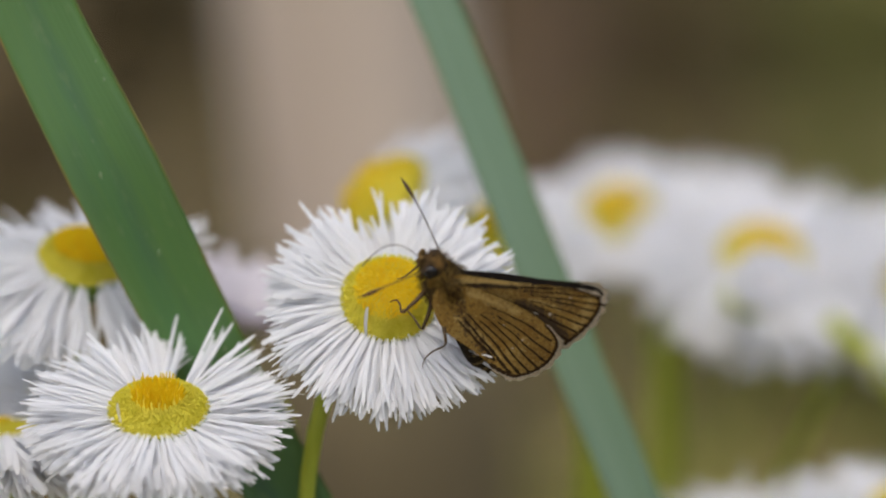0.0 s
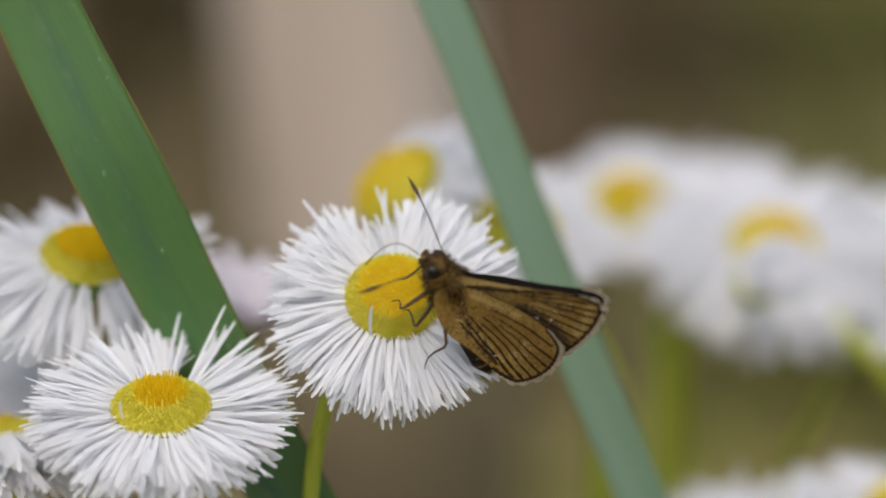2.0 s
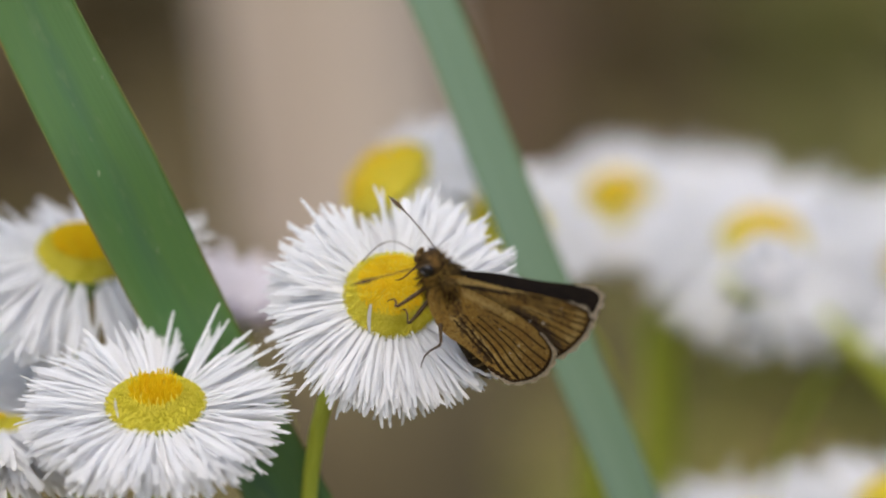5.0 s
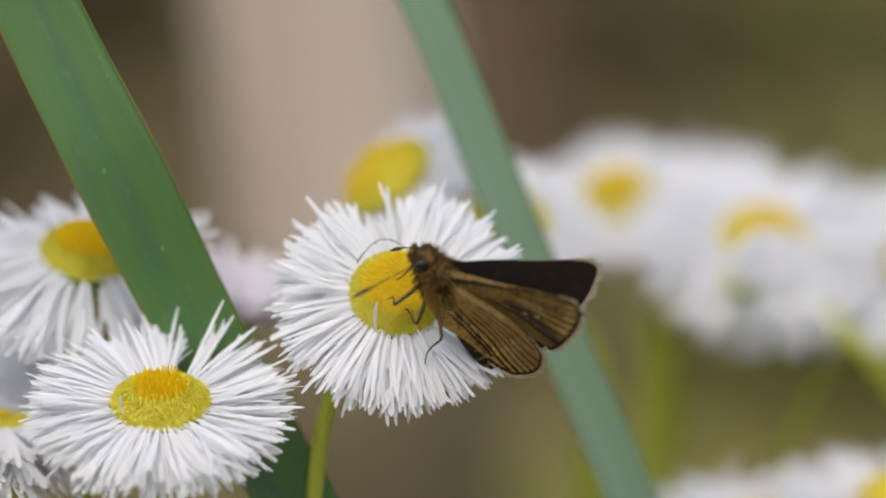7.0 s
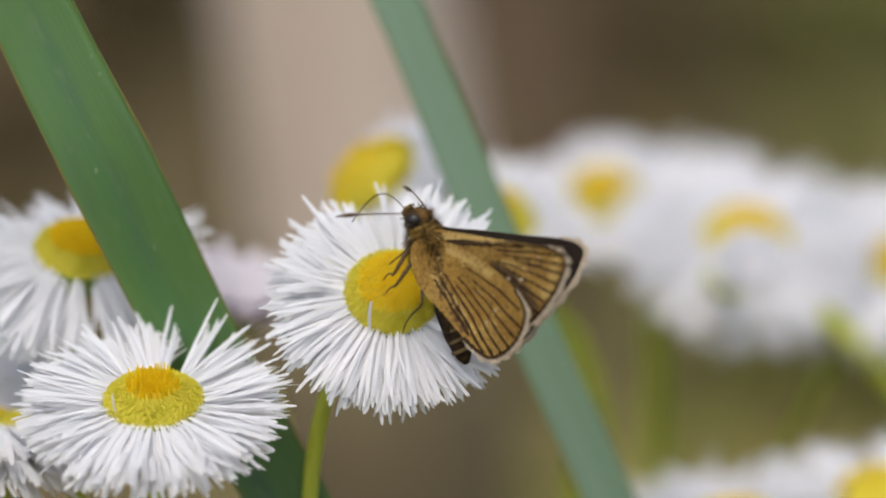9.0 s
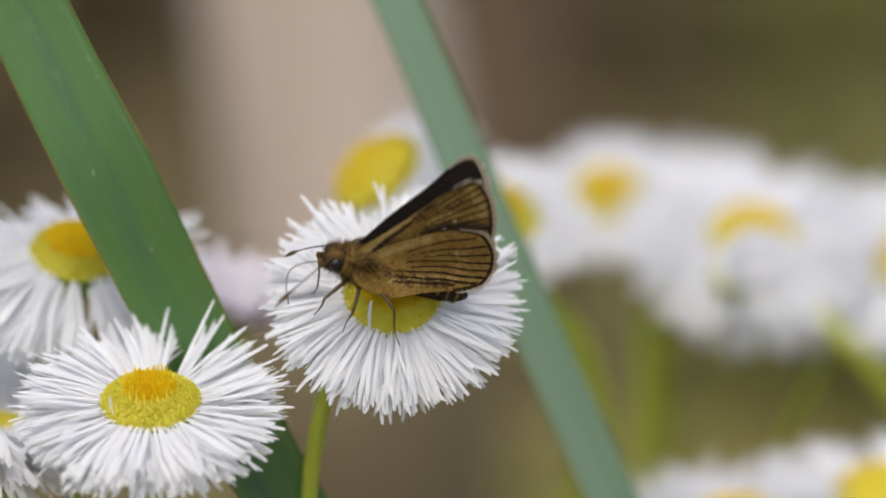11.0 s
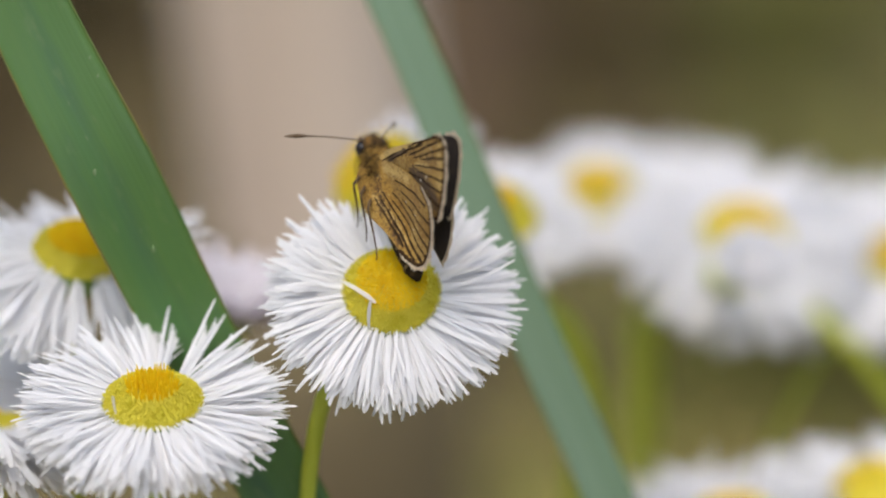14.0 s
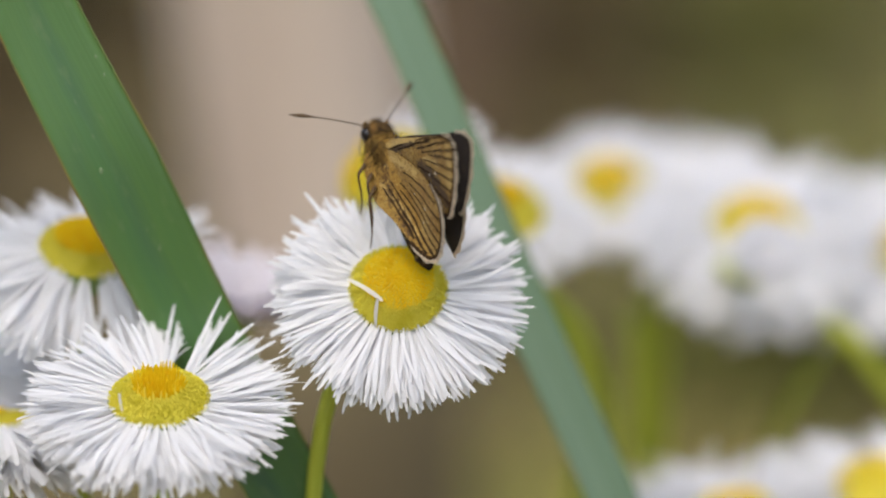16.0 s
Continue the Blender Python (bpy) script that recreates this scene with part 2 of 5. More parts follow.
# ---- ground, to the horizon ----
def ground():
    bm = bmesh.new()
    rng = random.Random(5)
    rings = [0.0, 0.25, 0.5, 0.8, 1.1, 1.4, 1.8, 2.2, 2.7, 3.3, 4.2, 6, 10, 20, 60, 200, 900]
    n = 64
    prev = None
    for r in rings:
        row = []
        for k in range(n if r else 1):
            a = 2 * math.pi * k / n
            x, y = r * math.cos(a), r * math.sin(a)
            z = 0.02 * noise.noise((x * 2.3, y * 2.3, 0)) * min(1, r) if r < 30 else 0
            row.append(bm.verts.new((x, y, z)))
        if prev:
            for k in range(n):
                if len(prev) == 1:
                    bm.faces.new((prev[0], row[k], row[(k + 1) % n]))
                else:
                    bm.faces.new((prev[k], row[k], row[(k + 1) % n], prev[(k + 1) % n]))
        prev = row
    ob = part("ground", bm, SOIL)
    tagged(ob, "brown earth with leaf litter under the plants", "ground", kind="structure")


ground()


def litter():
    """Dead leaves strewn over the earth."""
    bm = bmesh.new()
    rng = random.Random(11)
    for i in range(1500):
        x, y = rng.uniform(-1.3, 1.3), rng.uniform(0.2, 4.2)
        s = rng.uniform(0.015, 0.04)
        m = pose(x, y, 0.025 + rng.uniform(0, 0.01), rng.uniform(-25, 25), rng.uniform(-25, 25), rng.uniform(0, 360))
        pts = [(-1, 0, 0), (-0.4, 0.42, 0.12), (0.4, 0.36, 0.1), (1, 0, 0.05), (0.4, -0.36, 0.12), (-0.4, -0.42, 0.1), (0, 0, -0.03)]
        vs = [bm.verts.new(m @ (Vector(p) * s)) for p in pts]
        for k in range(6):
            bm.faces.new((vs[k], vs[(k + 1) % 6], vs[6]))
    tagged(part("leaf_litter", bm, DRY), "curled dry brown leaves strewn over the earth", "leaf litter", kind="stuff")


litter()


def tree(name, x, y, radius, height, mat, label, lean=(0, 0), seed=1):
    """A tapered trunk with a flared foot, low knots and a few bare limbs."""
    rng = random.Random(seed)
    root = tagged(new(name), label, "tree")
    root.location = (x, y, 0)
    bm = bmesh.new()
    pts, radii = [], []
    for i in range(15):
        t = i / 14
        z = height * t - 0.06
        pts.append(Vector((lean[0] * t + 0.012 * math.sin(5 * t + seed), lean[1] * t + 0.012 * math.cos(4 * t + seed), z)))
        radii.append(radius * (1 + 0.7 * math.exp(-z / 0.07)) * (1 - 0.5 * t))
    tube(bm, pts, radii, 20)
    for v in bm.verts:
        c = noise.noise(Vector((v.co.x * 14, v.co.y * 14, v.co.z * 4)) + Vector((seed, 0, 0)))
        v.co.x += c * radius * 0.12
        v.co.y += c * radius * 0.12
    trunk = part("trunk", bm, mat, root)
    for k in range(4):
        bm = bmesh.new()
        z0 = height * rng.uniform(0.55, 0.92)
        a = rng.uniform(0, 6.28)
        p0 = Vector((lean[0] * z0 / height, lean[1] * z0 / height, z0))
        dv = Vector((math.cos(a), math.sin(a), 0.9))
        tube(bm, bend(p0, p0 + dv * 0.2, p0 + dv * 0.5, p0 + dv * 0.7 + Vector((0, 0, 0.4)), 7), [radius * 0.35 * (1 - 0.11 * i) for i in range(8)], 8)
        part("limb", bm, mat, root)
    bm = bmesh.new()
    for k in range(420):
        a, rr, zz = rng.uniform(0, 6.28), rng.uniform(0.1, 1.1), rng.uniform(height * 0.72, height * 1.25)
        m = pose(lean[0] + rr * math.cos(a), lean[1] + rr * math.sin(a), zz, rng.uniform(-50, 50), rng.uniform(-50, 50), rng.uniform(0, 360))
        s = rng.uniform(0.03, 0.06)
        vs = [bm.verts.new(m @ (Vector(p) * s)) for p in ((-1, 0, 0), (0, 0.4, 0.1), (1, 0, 0), (0, -0.4, 0.1))]
        bm.faces.new(vs)
    part("crown", bm, SHRUB, root)
    return root


def tuft(name, x, y, n, height, spread, mat, label, seed, width=0.006):
    """A clump of arching narrow leaves out of one foot."""
    rng = random.Random(seed)
    root = tagged(new(name), label, "grass clump")
    root.location = (x, y, 0.0)
    for i in range(n):
        bm = bmesh.new()
        a = rng.uniform(0, 6.28)
        h, out = height * rng.uniform(0.55, 1.1), spread * rng.uniform(0.2, 1.0)
        d = Vector((math.cos(a), math.sin(a), 0))
        s = Vector((-d.y, d.x, 0))
        p0 = d * rng.uniform(0, 0.02) - Vector((0, 0, 0.02))
        pts = bend(p0, p0 + Vector((0, 0, h * 0.5)) + d * out * 0.1, p0 + Vector((0, 0, h * 0.95)) + d * out * 0.5, p0 + Vector((0, 0, h * 0.85)) + d * out, 5)
        w = width * rng.uniform(0.6, 1.3)
        prev = None
        for j, p in enumerate(pts):
            k = w * (1 - (j / 5) ** 2) + 0.0002
            row = [bm.verts.new(p - s * k), bm.verts.new(p + Vector((0, 0, -k * 0.4))), bm.verts.new(p + s * k)]
            if prev:
                bm.faces.new((prev[0], prev[1], row[1], row[0]))
                bm.faces.new((prev[1], prev[2], row[2], row[1]))
            prev = row
        part("leaf", bm, mat, root)
    return root


def young_tree(x, y, radius, height, sleeve, lean, label):
    """A slim pale trunk, with an added brown sleeve that darkens it near the ground."""
    root = tagged(new("young_tree"), label, "tree")
    root.location = (x, y, 0)
    root.rotation_euler = (0, radians(-lean), 0)
    bm = bmesh.new()
    zs = [-0.04 + (height + 0.04) * i / 24 for i in range(25)]
    tube(bm, [Vector((0.001 * math.sin(z * 9), 0.002 * math.cos(z * 5), z)) for z in zs], [radius * (1 - 0.12 * i / 24) for i in range(25)], 24)
    part("trunk", bm, BARK_PALE, root, "smooth pale pinkish-grey bark")
    # made-up brown sleeve, added so that the pale trunk turns darker lower down
    bm = bmesh.new()
    n = 40
    rings = []
    for i in range(13):
        z = -0.02 + (sleeve + 0.02) * i / 12
        ring = []
        for k in range(n):
            a = 2 * math.pi * k / n
            q = radius * (1.03 + 0.04 * noise.noise((math.cos(a) * 3, math.sin(a) * 3, z * 20)))
            lift = 0.018 * noise.noise((math.cos(a) * 2, math.sin(a) * 2, 7)) if i == 12 else 0
            ring.append(bm.verts.new((q * math.cos(a), q * math.sin(a), z + lift)))
        rings.append(ring)
    rings.append([bm.verts.new((v.co.x * 0.9, v.co.y * 0.9, v.co.z - 0.004)) for v in rings[-1]])
    for ra, rb in zip(rings, rings[1:]):
        for k in range(n):
            bm.faces.new((ra[k], ra[(k + 1) % n], rb[(k + 1) % n], rb[k]))
    part("added_sleeve", bm, SLEEVE_BROWN, root, "brown sleeve added to darken the lower trunk")
    for k, (z, a) in enumerate(((1.1, 0.6), (1.35, 2.6), (1.6, 4.4), (1.8, 1.5))):
        bm = bmesh.new()
        p0, dv = Vector((0, 0, z)), Vector((math.cos(a), math.sin(a), 1.1))
        tube(bm, bend(p0, p0 + dv * 0.15, p0 + dv * 0.35, p0 + dv * 0.5 + Vector((0, 0, 0.3)), 7), [radius * 0.4 * (1 - 0.11 * i) for i in range(8)], 8)
        part("limb", bm, BARK_PALE, root)
    return root


young_tree(0.0315, 0.305, 0.0198, 2.0, 0.372, 6.5, "young tree with a slim pale trunk, in an added brown sleeve near the ground")
tree("tree", -0.225, 2.3, 0.030, 3.0, BARK_DARK, "slim tree with dark brown bark", (-0.02, 0.05), 4)
tree("tree", 0.050, 1.62, 0.026, 2.6, BARK_RED, "thin young tree with reddish brown bark", (0.01, 0.0), 6)
tree("tree", 0.55, 3.4, 0.11, 3.6, BARK_DARK, "dark-barked tree standing farther back", (0.05, 0.0), 7)
tree("tree", -0.75, 3.0, 0.10, 3.6, BARK_DARK, "dark-barked tree standing farther back", (-0.05, 0.0), 8)
rg = random.Random(21)
for i in range(16):
    x, y, h, kind = rg.uniform(-0.45, 0.6), rg.uniform(0.75, 2.7), rg.uniform(0.07, 0.16), rg.choice((GRASS, GRASS, SHRUB))
    dull = i == 6 or x < -0.03
    tuft("grass_clump", x, y, 36, h, 0.12, THICKET if dull else kind, "low clump of dull brown dry grass" if dull else "low clump of olive green grass on the earth", 30 + i)
for i in range(9):
    tuft("grass_clump", rg.uniform(-0.08, 0.26), rg.uniform(0.85, 1.35), 14, rg.uniform(0.05, 0.09), 0.15, GRASS, "low clump of olive green grass on the earth", 50 + i, 0.014)
for i in range(4):
    tuft("grass_clump", rg.uniform(0.03, 0.20), rg.uniform(2.1, 2.9), 50, rg.uniform(0.3, 0.5), 0.22, THATCH, "tall clump of dry brown leaves", 80 + i, 0.012)
tuft("grass_clump", 0.27, 2.1, 40, 0.22, 0.2, SHRUB, "taller clump of dull green leaves behind the flowers", 70, 0.010)
for x, y, h in ((0.165, 1.38, 0.15), (0.235, 1.42, 0.19), (0.30, 1.46, 0.20)):
    tuft("grass_clump", x, y, 44, h, 0.15, SHRUB, "taller clump of dull green leaves behind the flowers", int(x * 1000), 0.012)
tuft("grass_clump", 0.42, 1.9, 36, 0.18, 0.2, SHRUB, "taller clump of dull green leaves behind the flowers", 71, 0.010)


# ---- fleabane flowers ----
def petal_meshes():
    """A few ray florets: narrow, slightly keeled strips with a notched tip, of unit length along x."""
    rng = random.Random(3)
    out = []
    for v in range(20):
        bm = bmesh.new()
        droop, twist, sway = rng.uniform(-0.08, 0.18), rng.uniform(-0.4, 0.4), rng.uniform(-0.2, 0.2)
        w0 = rng.uniform(0.018, 0.028)
        rows = []
        for j, t in enumerate((0.0, 0.18, 0.45, 0.75, 0.96, 1.0)):
            w = w0 * (0.5, 0.8, 1.0, 1.04, 0.72, 0.30)[j]
            c = Vector((t, sway * t * t, -droop * t * t + 0.02 * math.sin(3 * t + v)))
            tw = twist * t
            s = Vector((0, math.cos(tw), math.sin(tw)))
            u = Vector((0, -math.sin(tw), math.cos(tw)))
            rows.append([bm.verts.new(c - s * w), bm.verts.new(c - u * w * 0.05), bm.verts.new(c + s * w), bm.verts.new(c - u * w * 0.13)])
        for a, b in zip(rows, rows[1:]):
            for k in range(4):
                bm.faces.new((a[k], a[(k + 1) % 4], b[(k + 1) % 4], b[k]))
        bm.faces.new(list(reversed(rows[0])))
        bm.faces.new(rows[-1])
        for f in bm.faces:
            f.smooth = False
        me = bpy.data.meshes.new("petal")
        bm.to_mesh(me)
        bm.free()
        out.append(me)
    return out


PETALS = petal_meshes()
for me in PETALS:
    me.materials.append(PETAL)
PETALS_FAR = [me.copy() for me in PETALS]
for me in PETALS_FAR:
    me.materials.clear()
    me.materials.append(PETAL_FAR)
PETALS_PINK = [me.copy() for me in PETALS]
for me in PETALS_PINK:
    me.materials.clear()
    me.materials.append(PETAL_PINK)


def facing(face, aside=0.0):
    """A frame whose z is the flower's axis: face is the angle by which it is turned to the viewer, aside its lean to the side."""
    f, a = radians(face), radians(aside)
    z = (RISE * math.cos(f) - AWAY * math.sin(f)) * math.cos(a) + SIDE * math.sin(a)
    x = (SIDE - z * SIDE.dot(z)).normalized()
    y = z.cross(x)
    return Matrix((x, y, z)).transposed()


def florets(bm, rng, count, r0, r1, rise, size, disk, slim=1.0):
    """Tiny tubes packed by the golden angle on the dome, between two radii."""
    for i in range(count):
        q = math.sqrt(r0 * r0 + (r1 * r1 - r0 * r0) * (i + 0.5) / count)
        a = i * 2.39996 + rng.uniform(-0.1, 0.1)
        z = rise(q)
        dz = (rise(q + 0.02) - z) / 0.02
        nrm = Vector((-dz * math.cos(a), -dz * math.sin(a), 1)).normalized()
        nrm = (nrm + Vector((rng.uniform(-0.12, 0.12), rng.uniform(-0.12, 0.12), 0.4))).normalized()
        p = Vector((q * math.cos(a), q * math.sin(a), z)) * disk
        h, w = size * (rng.uniform(0.75, 1.35) if slim > 0.7 else rng.uniform(0.45, 1.35) ** 1.3), size * 0.26 * slim * rng.uniform(0.85, 1.2)
        s = nrm.orthogonal().normalized()
        u = nrm.cross(s)
        rings = []
        for hh, ww in ((-0.3, 0.9), (0.55, 1.15), (0.85, 0.8)):
            rings.append([bm.verts.new(p + nrm * h * hh + (s * math.cos(k * 1.2566) + u * math.sin(k * 1.2566)) * w * ww) for k in range(5)])
        for ra, rb in zip(rings, rings[1:]):
            for k in range(5):
                bm.faces.new((ra[k], ra[(k + 1) % 5], rb[(k + 1) % 5], rb[k]))
        bm.faces.new(rings[-1])


def flower(place, face, aside=0.0, radius=10.9, disk=4.1, rays=150, up=4.0, loose=6.0, front=0.0, foot=(0, 0), seed=1, label="", petals=None, dome=0.5, gold=0.7, skip=(), fine=True, join=None, tall=1.0, step=0.45, lift=(), shut=False, thin=(), cap=False, brush=0.0, shag=(), group="fleabane flowers"):
    """A fleabane flower on its stem, rooted in the ground. Sizes in millimetres. up: how far the rays rise from the disk's plane; front: how much more those on the viewer's side hang."""
    rng = random.Random(seed)
    knot = join or place
    base = Vector((knot.x + foot[0], knot.y + foot[1], 0))
    root = tagged(new("fleabane"), label, "flower", group)
    root.location = base
    f3 = facing(face, aside)
    head = Matrix.Translation(place - base) @ f3.to_4x4()
    dr = disk * 0.001
    rise = lambda q: dome * math.sqrt(max(0.0, 1.0 - min(q, 1.0) ** 2)) * (1 - step + step * (1 if q < gold else max(0.0, 1 - (q - gold) / 0.12)))
    if cap:
        # a raised golden cap over a low lime rim
        rise = lambda q: dome * (0.80 + 0.20 * math.sqrt(max(0.0, 1 - (q / gold) ** 2)) if q < gold else max(0.80 - 3.4 * (q - gold), 0.46 * math.sqrt(max(0.0, 1 - ((min(q, 1.0) - gold) / (1 - gold)) ** 2))))
    sparse = random.Random(seed + 70)
    bare = lambda a: any(lo < math.degrees(a) % 360 < hi for lo, hi in skip) or any(lo < math.degrees(a) % 360 < hi and sparse.random() > keep for lo, hi, keep in thin)
    # receptacle
    bm = bmesh.new()
    rings = []
    for q in (1.0, 0.93, 0.85, gold + 0.05, gold, 0.45, 0.2):
        rings.append([bm.verts.new(Vector((q * math.cos(k * math.pi / 12), q * math.sin(k * math.pi / 12), rise(q) - 0.04)) * dr) for k in range(24)])
    for ra, rb in zip(rings, rings[1:]):
        for k in range(24):
            bm.faces.new((ra[k], ra[(k + 1) % 24], rb[(k + 1) % 24], rb[k]))
    bm.faces.new(rings[-1])
    part("receptacle", bm, PETAL_PINK if shut else FLORET_LIME, root, m=head)
    n1, n2 = (0, 0) if shut else ((230, 1300) if tall > 2 else (2200, 1300)) if fine else (110, 130)
    size = (0.00026 if tall > 2 else 0.00021) if fine else 0.0006
    if not shut:
        bm = bmesh.new()
        florets(bm, rng, n1, 0.0, gold, rise, size * tall, dr, 0.85 / tall if tall > 2 else 0.8 / tall)
        ob = part("floret_dome", bm, FLORET_GOLD if fine else FLORET_YELLOW, root, "golden open disk florets", head, smooth=False)
        ob["kind"] = "stuff"
        bm = bmesh.new()
        florets(bm, rng, n2, gold, 1.0, rise, size * 0.8, dr)
        ob = part("floret_rim", bm, FLORET_LIME, root, "lime yellow unopened disk florets", head, smooth=False)
        ob["kind"] = "stuff"
    # green cup of bracts
    bm = bmesh.new()
    rings = []
    for q, z in ((1.0, -0.02), (1.04, -0.25), (0.87, -0.55), (0.45, -0.8), (0.16, -0.95)):
        rings.append([bm.verts.new(Vector((q * (1.03 - 0.06 * (k % 2)) * math.cos(k * math.pi / 26), q * (1.03 - 0.06 * (k % 2)) * math.sin(k * math.pi / 26), z)) * dr) for k in range(52)])
    for ra, rb in zip(rings, rings[1:]):
        for k in range(52):
            bm.faces.new((ra[k], rb[k], rb[(k + 1) % 52], ra[(k + 1) % 52]))
    bm.faces.new(list(reversed(rings[-1])))
    part("involucre", bm, BRACT, root, "green cup of narrow bracts", head)
    # stem
    axis = f3 @ Vector((0, 0, 1))
    top = (place - base) - axis * dr * 0.9
    low = Vector((0, 0, -0.015))
    bm = bmesh.new()
    if join:
        k0 = join - base
        pts = bend(low, low * 0.3 + k0 * 0.3, k0 * 0.75, k0, 12)[:-1] + bend(k0, k0 + (k0 - low) * 0.04 + (top - k0) * 0.2, top - axis * 0.008 + (k0 - top) * 0.15, top, 12)
    else:
        pts = bend(low, Vector((0, 0, place.z * 0.5)), top - axis * 0.02 - Vector((0, 0, 0.06)), top, 24)
    tube(bm, pts, [(0.00075 if fine else 0.0012) - 0.000005 * i for i in range(len(pts))], 8)
    part("stem", bm, STEM, root, "slender green stem")
    # rays
    meshes = petals or (PETALS if fine else PETALS_FAR)
    down = f3.transposed() @ (-RISE)
    ph = [rng.uniform(0, 6.28) for k in range(6)]
    # rays stand in loose locks: neighbours share a lift, a lean and a length
    lock = lambda a, k: (math.sin(11 * a + ph[k]) + 0.8 * math.sin(23 * a + ph[k + 1]) + 0.5 * math.sin(5 * a + ph[k + 2])) / 1.6
    for i in range(rays):
        a = 2 * math.pi * (i + rng.uniform(-0.35, 0.35)) / rays
        if bare(a):
            continue
        hang = max(0.0, math.cos(a) * down.x + math.sin(a) * down.y)
        el = up + rng.gauss(0, loose) - front * hang + (3 if i % 3 == 0 else (-3 if i % 3 == 1 else 0)) + 0.45 * loose * lock(a, 0)
        el += rng.random() * brush + sum(k for lo, hi, k in lift if lo < math.degrees(a) % 360 < hi)
        length = (radius - disk * 0.9) * 0.001 * rng.choice((1.0, 1.0, 0.9)) * rng.uniform(0.86, 1.07) * (1 + 0.04 * lock(a, 3))
        m = (Matrix.Translation(head @ Vector((math.cos(a) * dr * 0.93, math.sin(a) * dr * 0.93, dr * (0.03 - 0.05 * (i % 3)))))
             @ f3.to_4x4() @ Matrix.Rotation(a + radians(rng.gauss(0, 4.2) + 3.6 * lock(a, 2)), 4, "Z") @ Matrix.Rotation(-radians(el), 4, "Y") @ Matrix.Rotation(radians(rng.gauss(0, 9)), 4, "X")
             @ Matrix.Diagonal((length, length * rng.uniform(0.8, 1.15) * (1.0 if fine else 1.35), length, 1)))
        ob = new("petal", rng.choice(meshes))
        ob.parent = root
        ob.matrix_local = m
    # the crowded lower rays, too close to tell apart
    bm = bmesh.new()
    crowd = int(rays * (2.4 if fine else 0.8))
    extra = int(rays * 2.0) if shag else 0
    for i in range(crowd + extra):
        a = 2 * math.pi * (i + rng.uniform(-0.4, 0.4)) / crowd if i < crowd else radians(rng.uniform(*shag))
        if bare(a):
            continue
        hang = max(0.0, math.cos(a) * down.x + math.sin(a) * down.y)
        el = up - 3 + rng.random() * brush + rng.gauss(0, loose * 0.8) - front * hang + 0.4 * loose * lock(a, 0)
        length = (radius - disk * 0.9) * 0.001 * rng.uniform(0.70, 1.0)
        if i >= crowd:
            el, length = el + rng.uniform(2, 24), length * rng.uniform(0.6, 1.0)
        m = (Matrix.Translation(Vector((math.cos(a) * dr * 0.9, math.sin(a) * dr * 0.9, -dr * 0.12))) @ Matrix.Rotation(a + radians(rng.gauss(0, 3.2) + 4.0 * lock(a, 2)), 4, "Z") @ Matrix.Rotation(-radians(el), 4, "Y")
             @ Matrix.Rotation(radians(rng.gauss(0, 8)), 4, "X") @ Matrix.Diagonal((length, length * (1.3 if fine else 1.9), length, 1)))
        n0 = len(bm.verts)
        bm.from_mesh(rng.choice(meshes))
        bm.verts.ensure_lookup_table()
        for v in bm.verts[n0:]:
            v.co = m @ v.co
    under = part("ray_layer", bm, meshes[0].materials[0], root, "crowded lower white rays", head, smooth=False)
    under["kind"] = "stuff"
    return root


near_flower = flower(spot(-22.8, -12.9, -4), 31, 0, 11.0, 4.0, 298, 6, 6, 20, (-0.01, 0.02), 2, "white fleabane flower with a domed yellow disk and thin rays", skip=((65, 81), (54, 57)), lift=((34, 65, 9), (81, 92, 6)), gold=0.52, dome=0.42, tall=3.5, step=0.22)
mid_flower = flower(spot(-4.3, -4.05, 0), 57, 0, 10.65, 4.0, 298, -1, 5, 4, (0, 0.05), 5, "open white fleabane flower on which the butterfly stands", dome=0.50, gold=0.72, tall=0.7, cap=True, thin=((82, 118, 0.08),), shag=(12, 176), join=spot(-11.5, -22.9, 6))
def stray(root, place, way, length):
    """A single ray bent in over the disk."""
    ob = new("petal", PETALS[3])
    ob.parent = root
    x = (SIDE * way[0] + RISE * way[1] + AWAY * way[2]).normalized()
    y = AWAY.cross(x).normalized()
    ob.matrix_local = Matrix.Translation(place - root.location) @ Matrix((x, y, x.cross(y))).transposed().to_4x4() @ Matrix.Diagonal((length * 0.001, length * 0.0026, length * 0.001, 1))
    return ob


bent_ray = stray(mid_flower, spot(-8.5, -3.1, -1.5), (1, -0.42, -0.35), 3.7)
stray(mid_flower, spot(-6.15, -7.0, -3.6), (-0.12, 1, -0.55), 2.9)
stray(near_flower, spot(-25.5, -13.7, -7.5), (-0.3, 1, -0.2), 1.6)
left_flower = flower(spot(-30.3, -0.9, 12), 33, 9, 11.6, 3.9, 200, -8, 8, 42, (0.01, 0.03), 8, "white fleabane flower partly hidden by a broad grass blade", dome=0.55, step=0.15, skip=((276, 290), (259, 266), (34, 46), (52, 66)), thin=((70, 150, 0.6),), lift=((60, 160, -26), (0, 34, 20)))
low_left_flower = flower(spot(-36.9, -15.2, 10), 10, -4, 12.4, 2.8, 285, -6, 10, 48, (0.0, 0.03), 11, "white fleabane flower crowded beside its neighbours", gold=0.2, dome=0.3)
far_left_flower = flower(spot(-43.8, -10.4, 19), 26, 0, 10.6, 3.6, 220, 4, 9, 40, (0.0, 0.03), 31, "white fleabane flower crowded beside its neighbours")
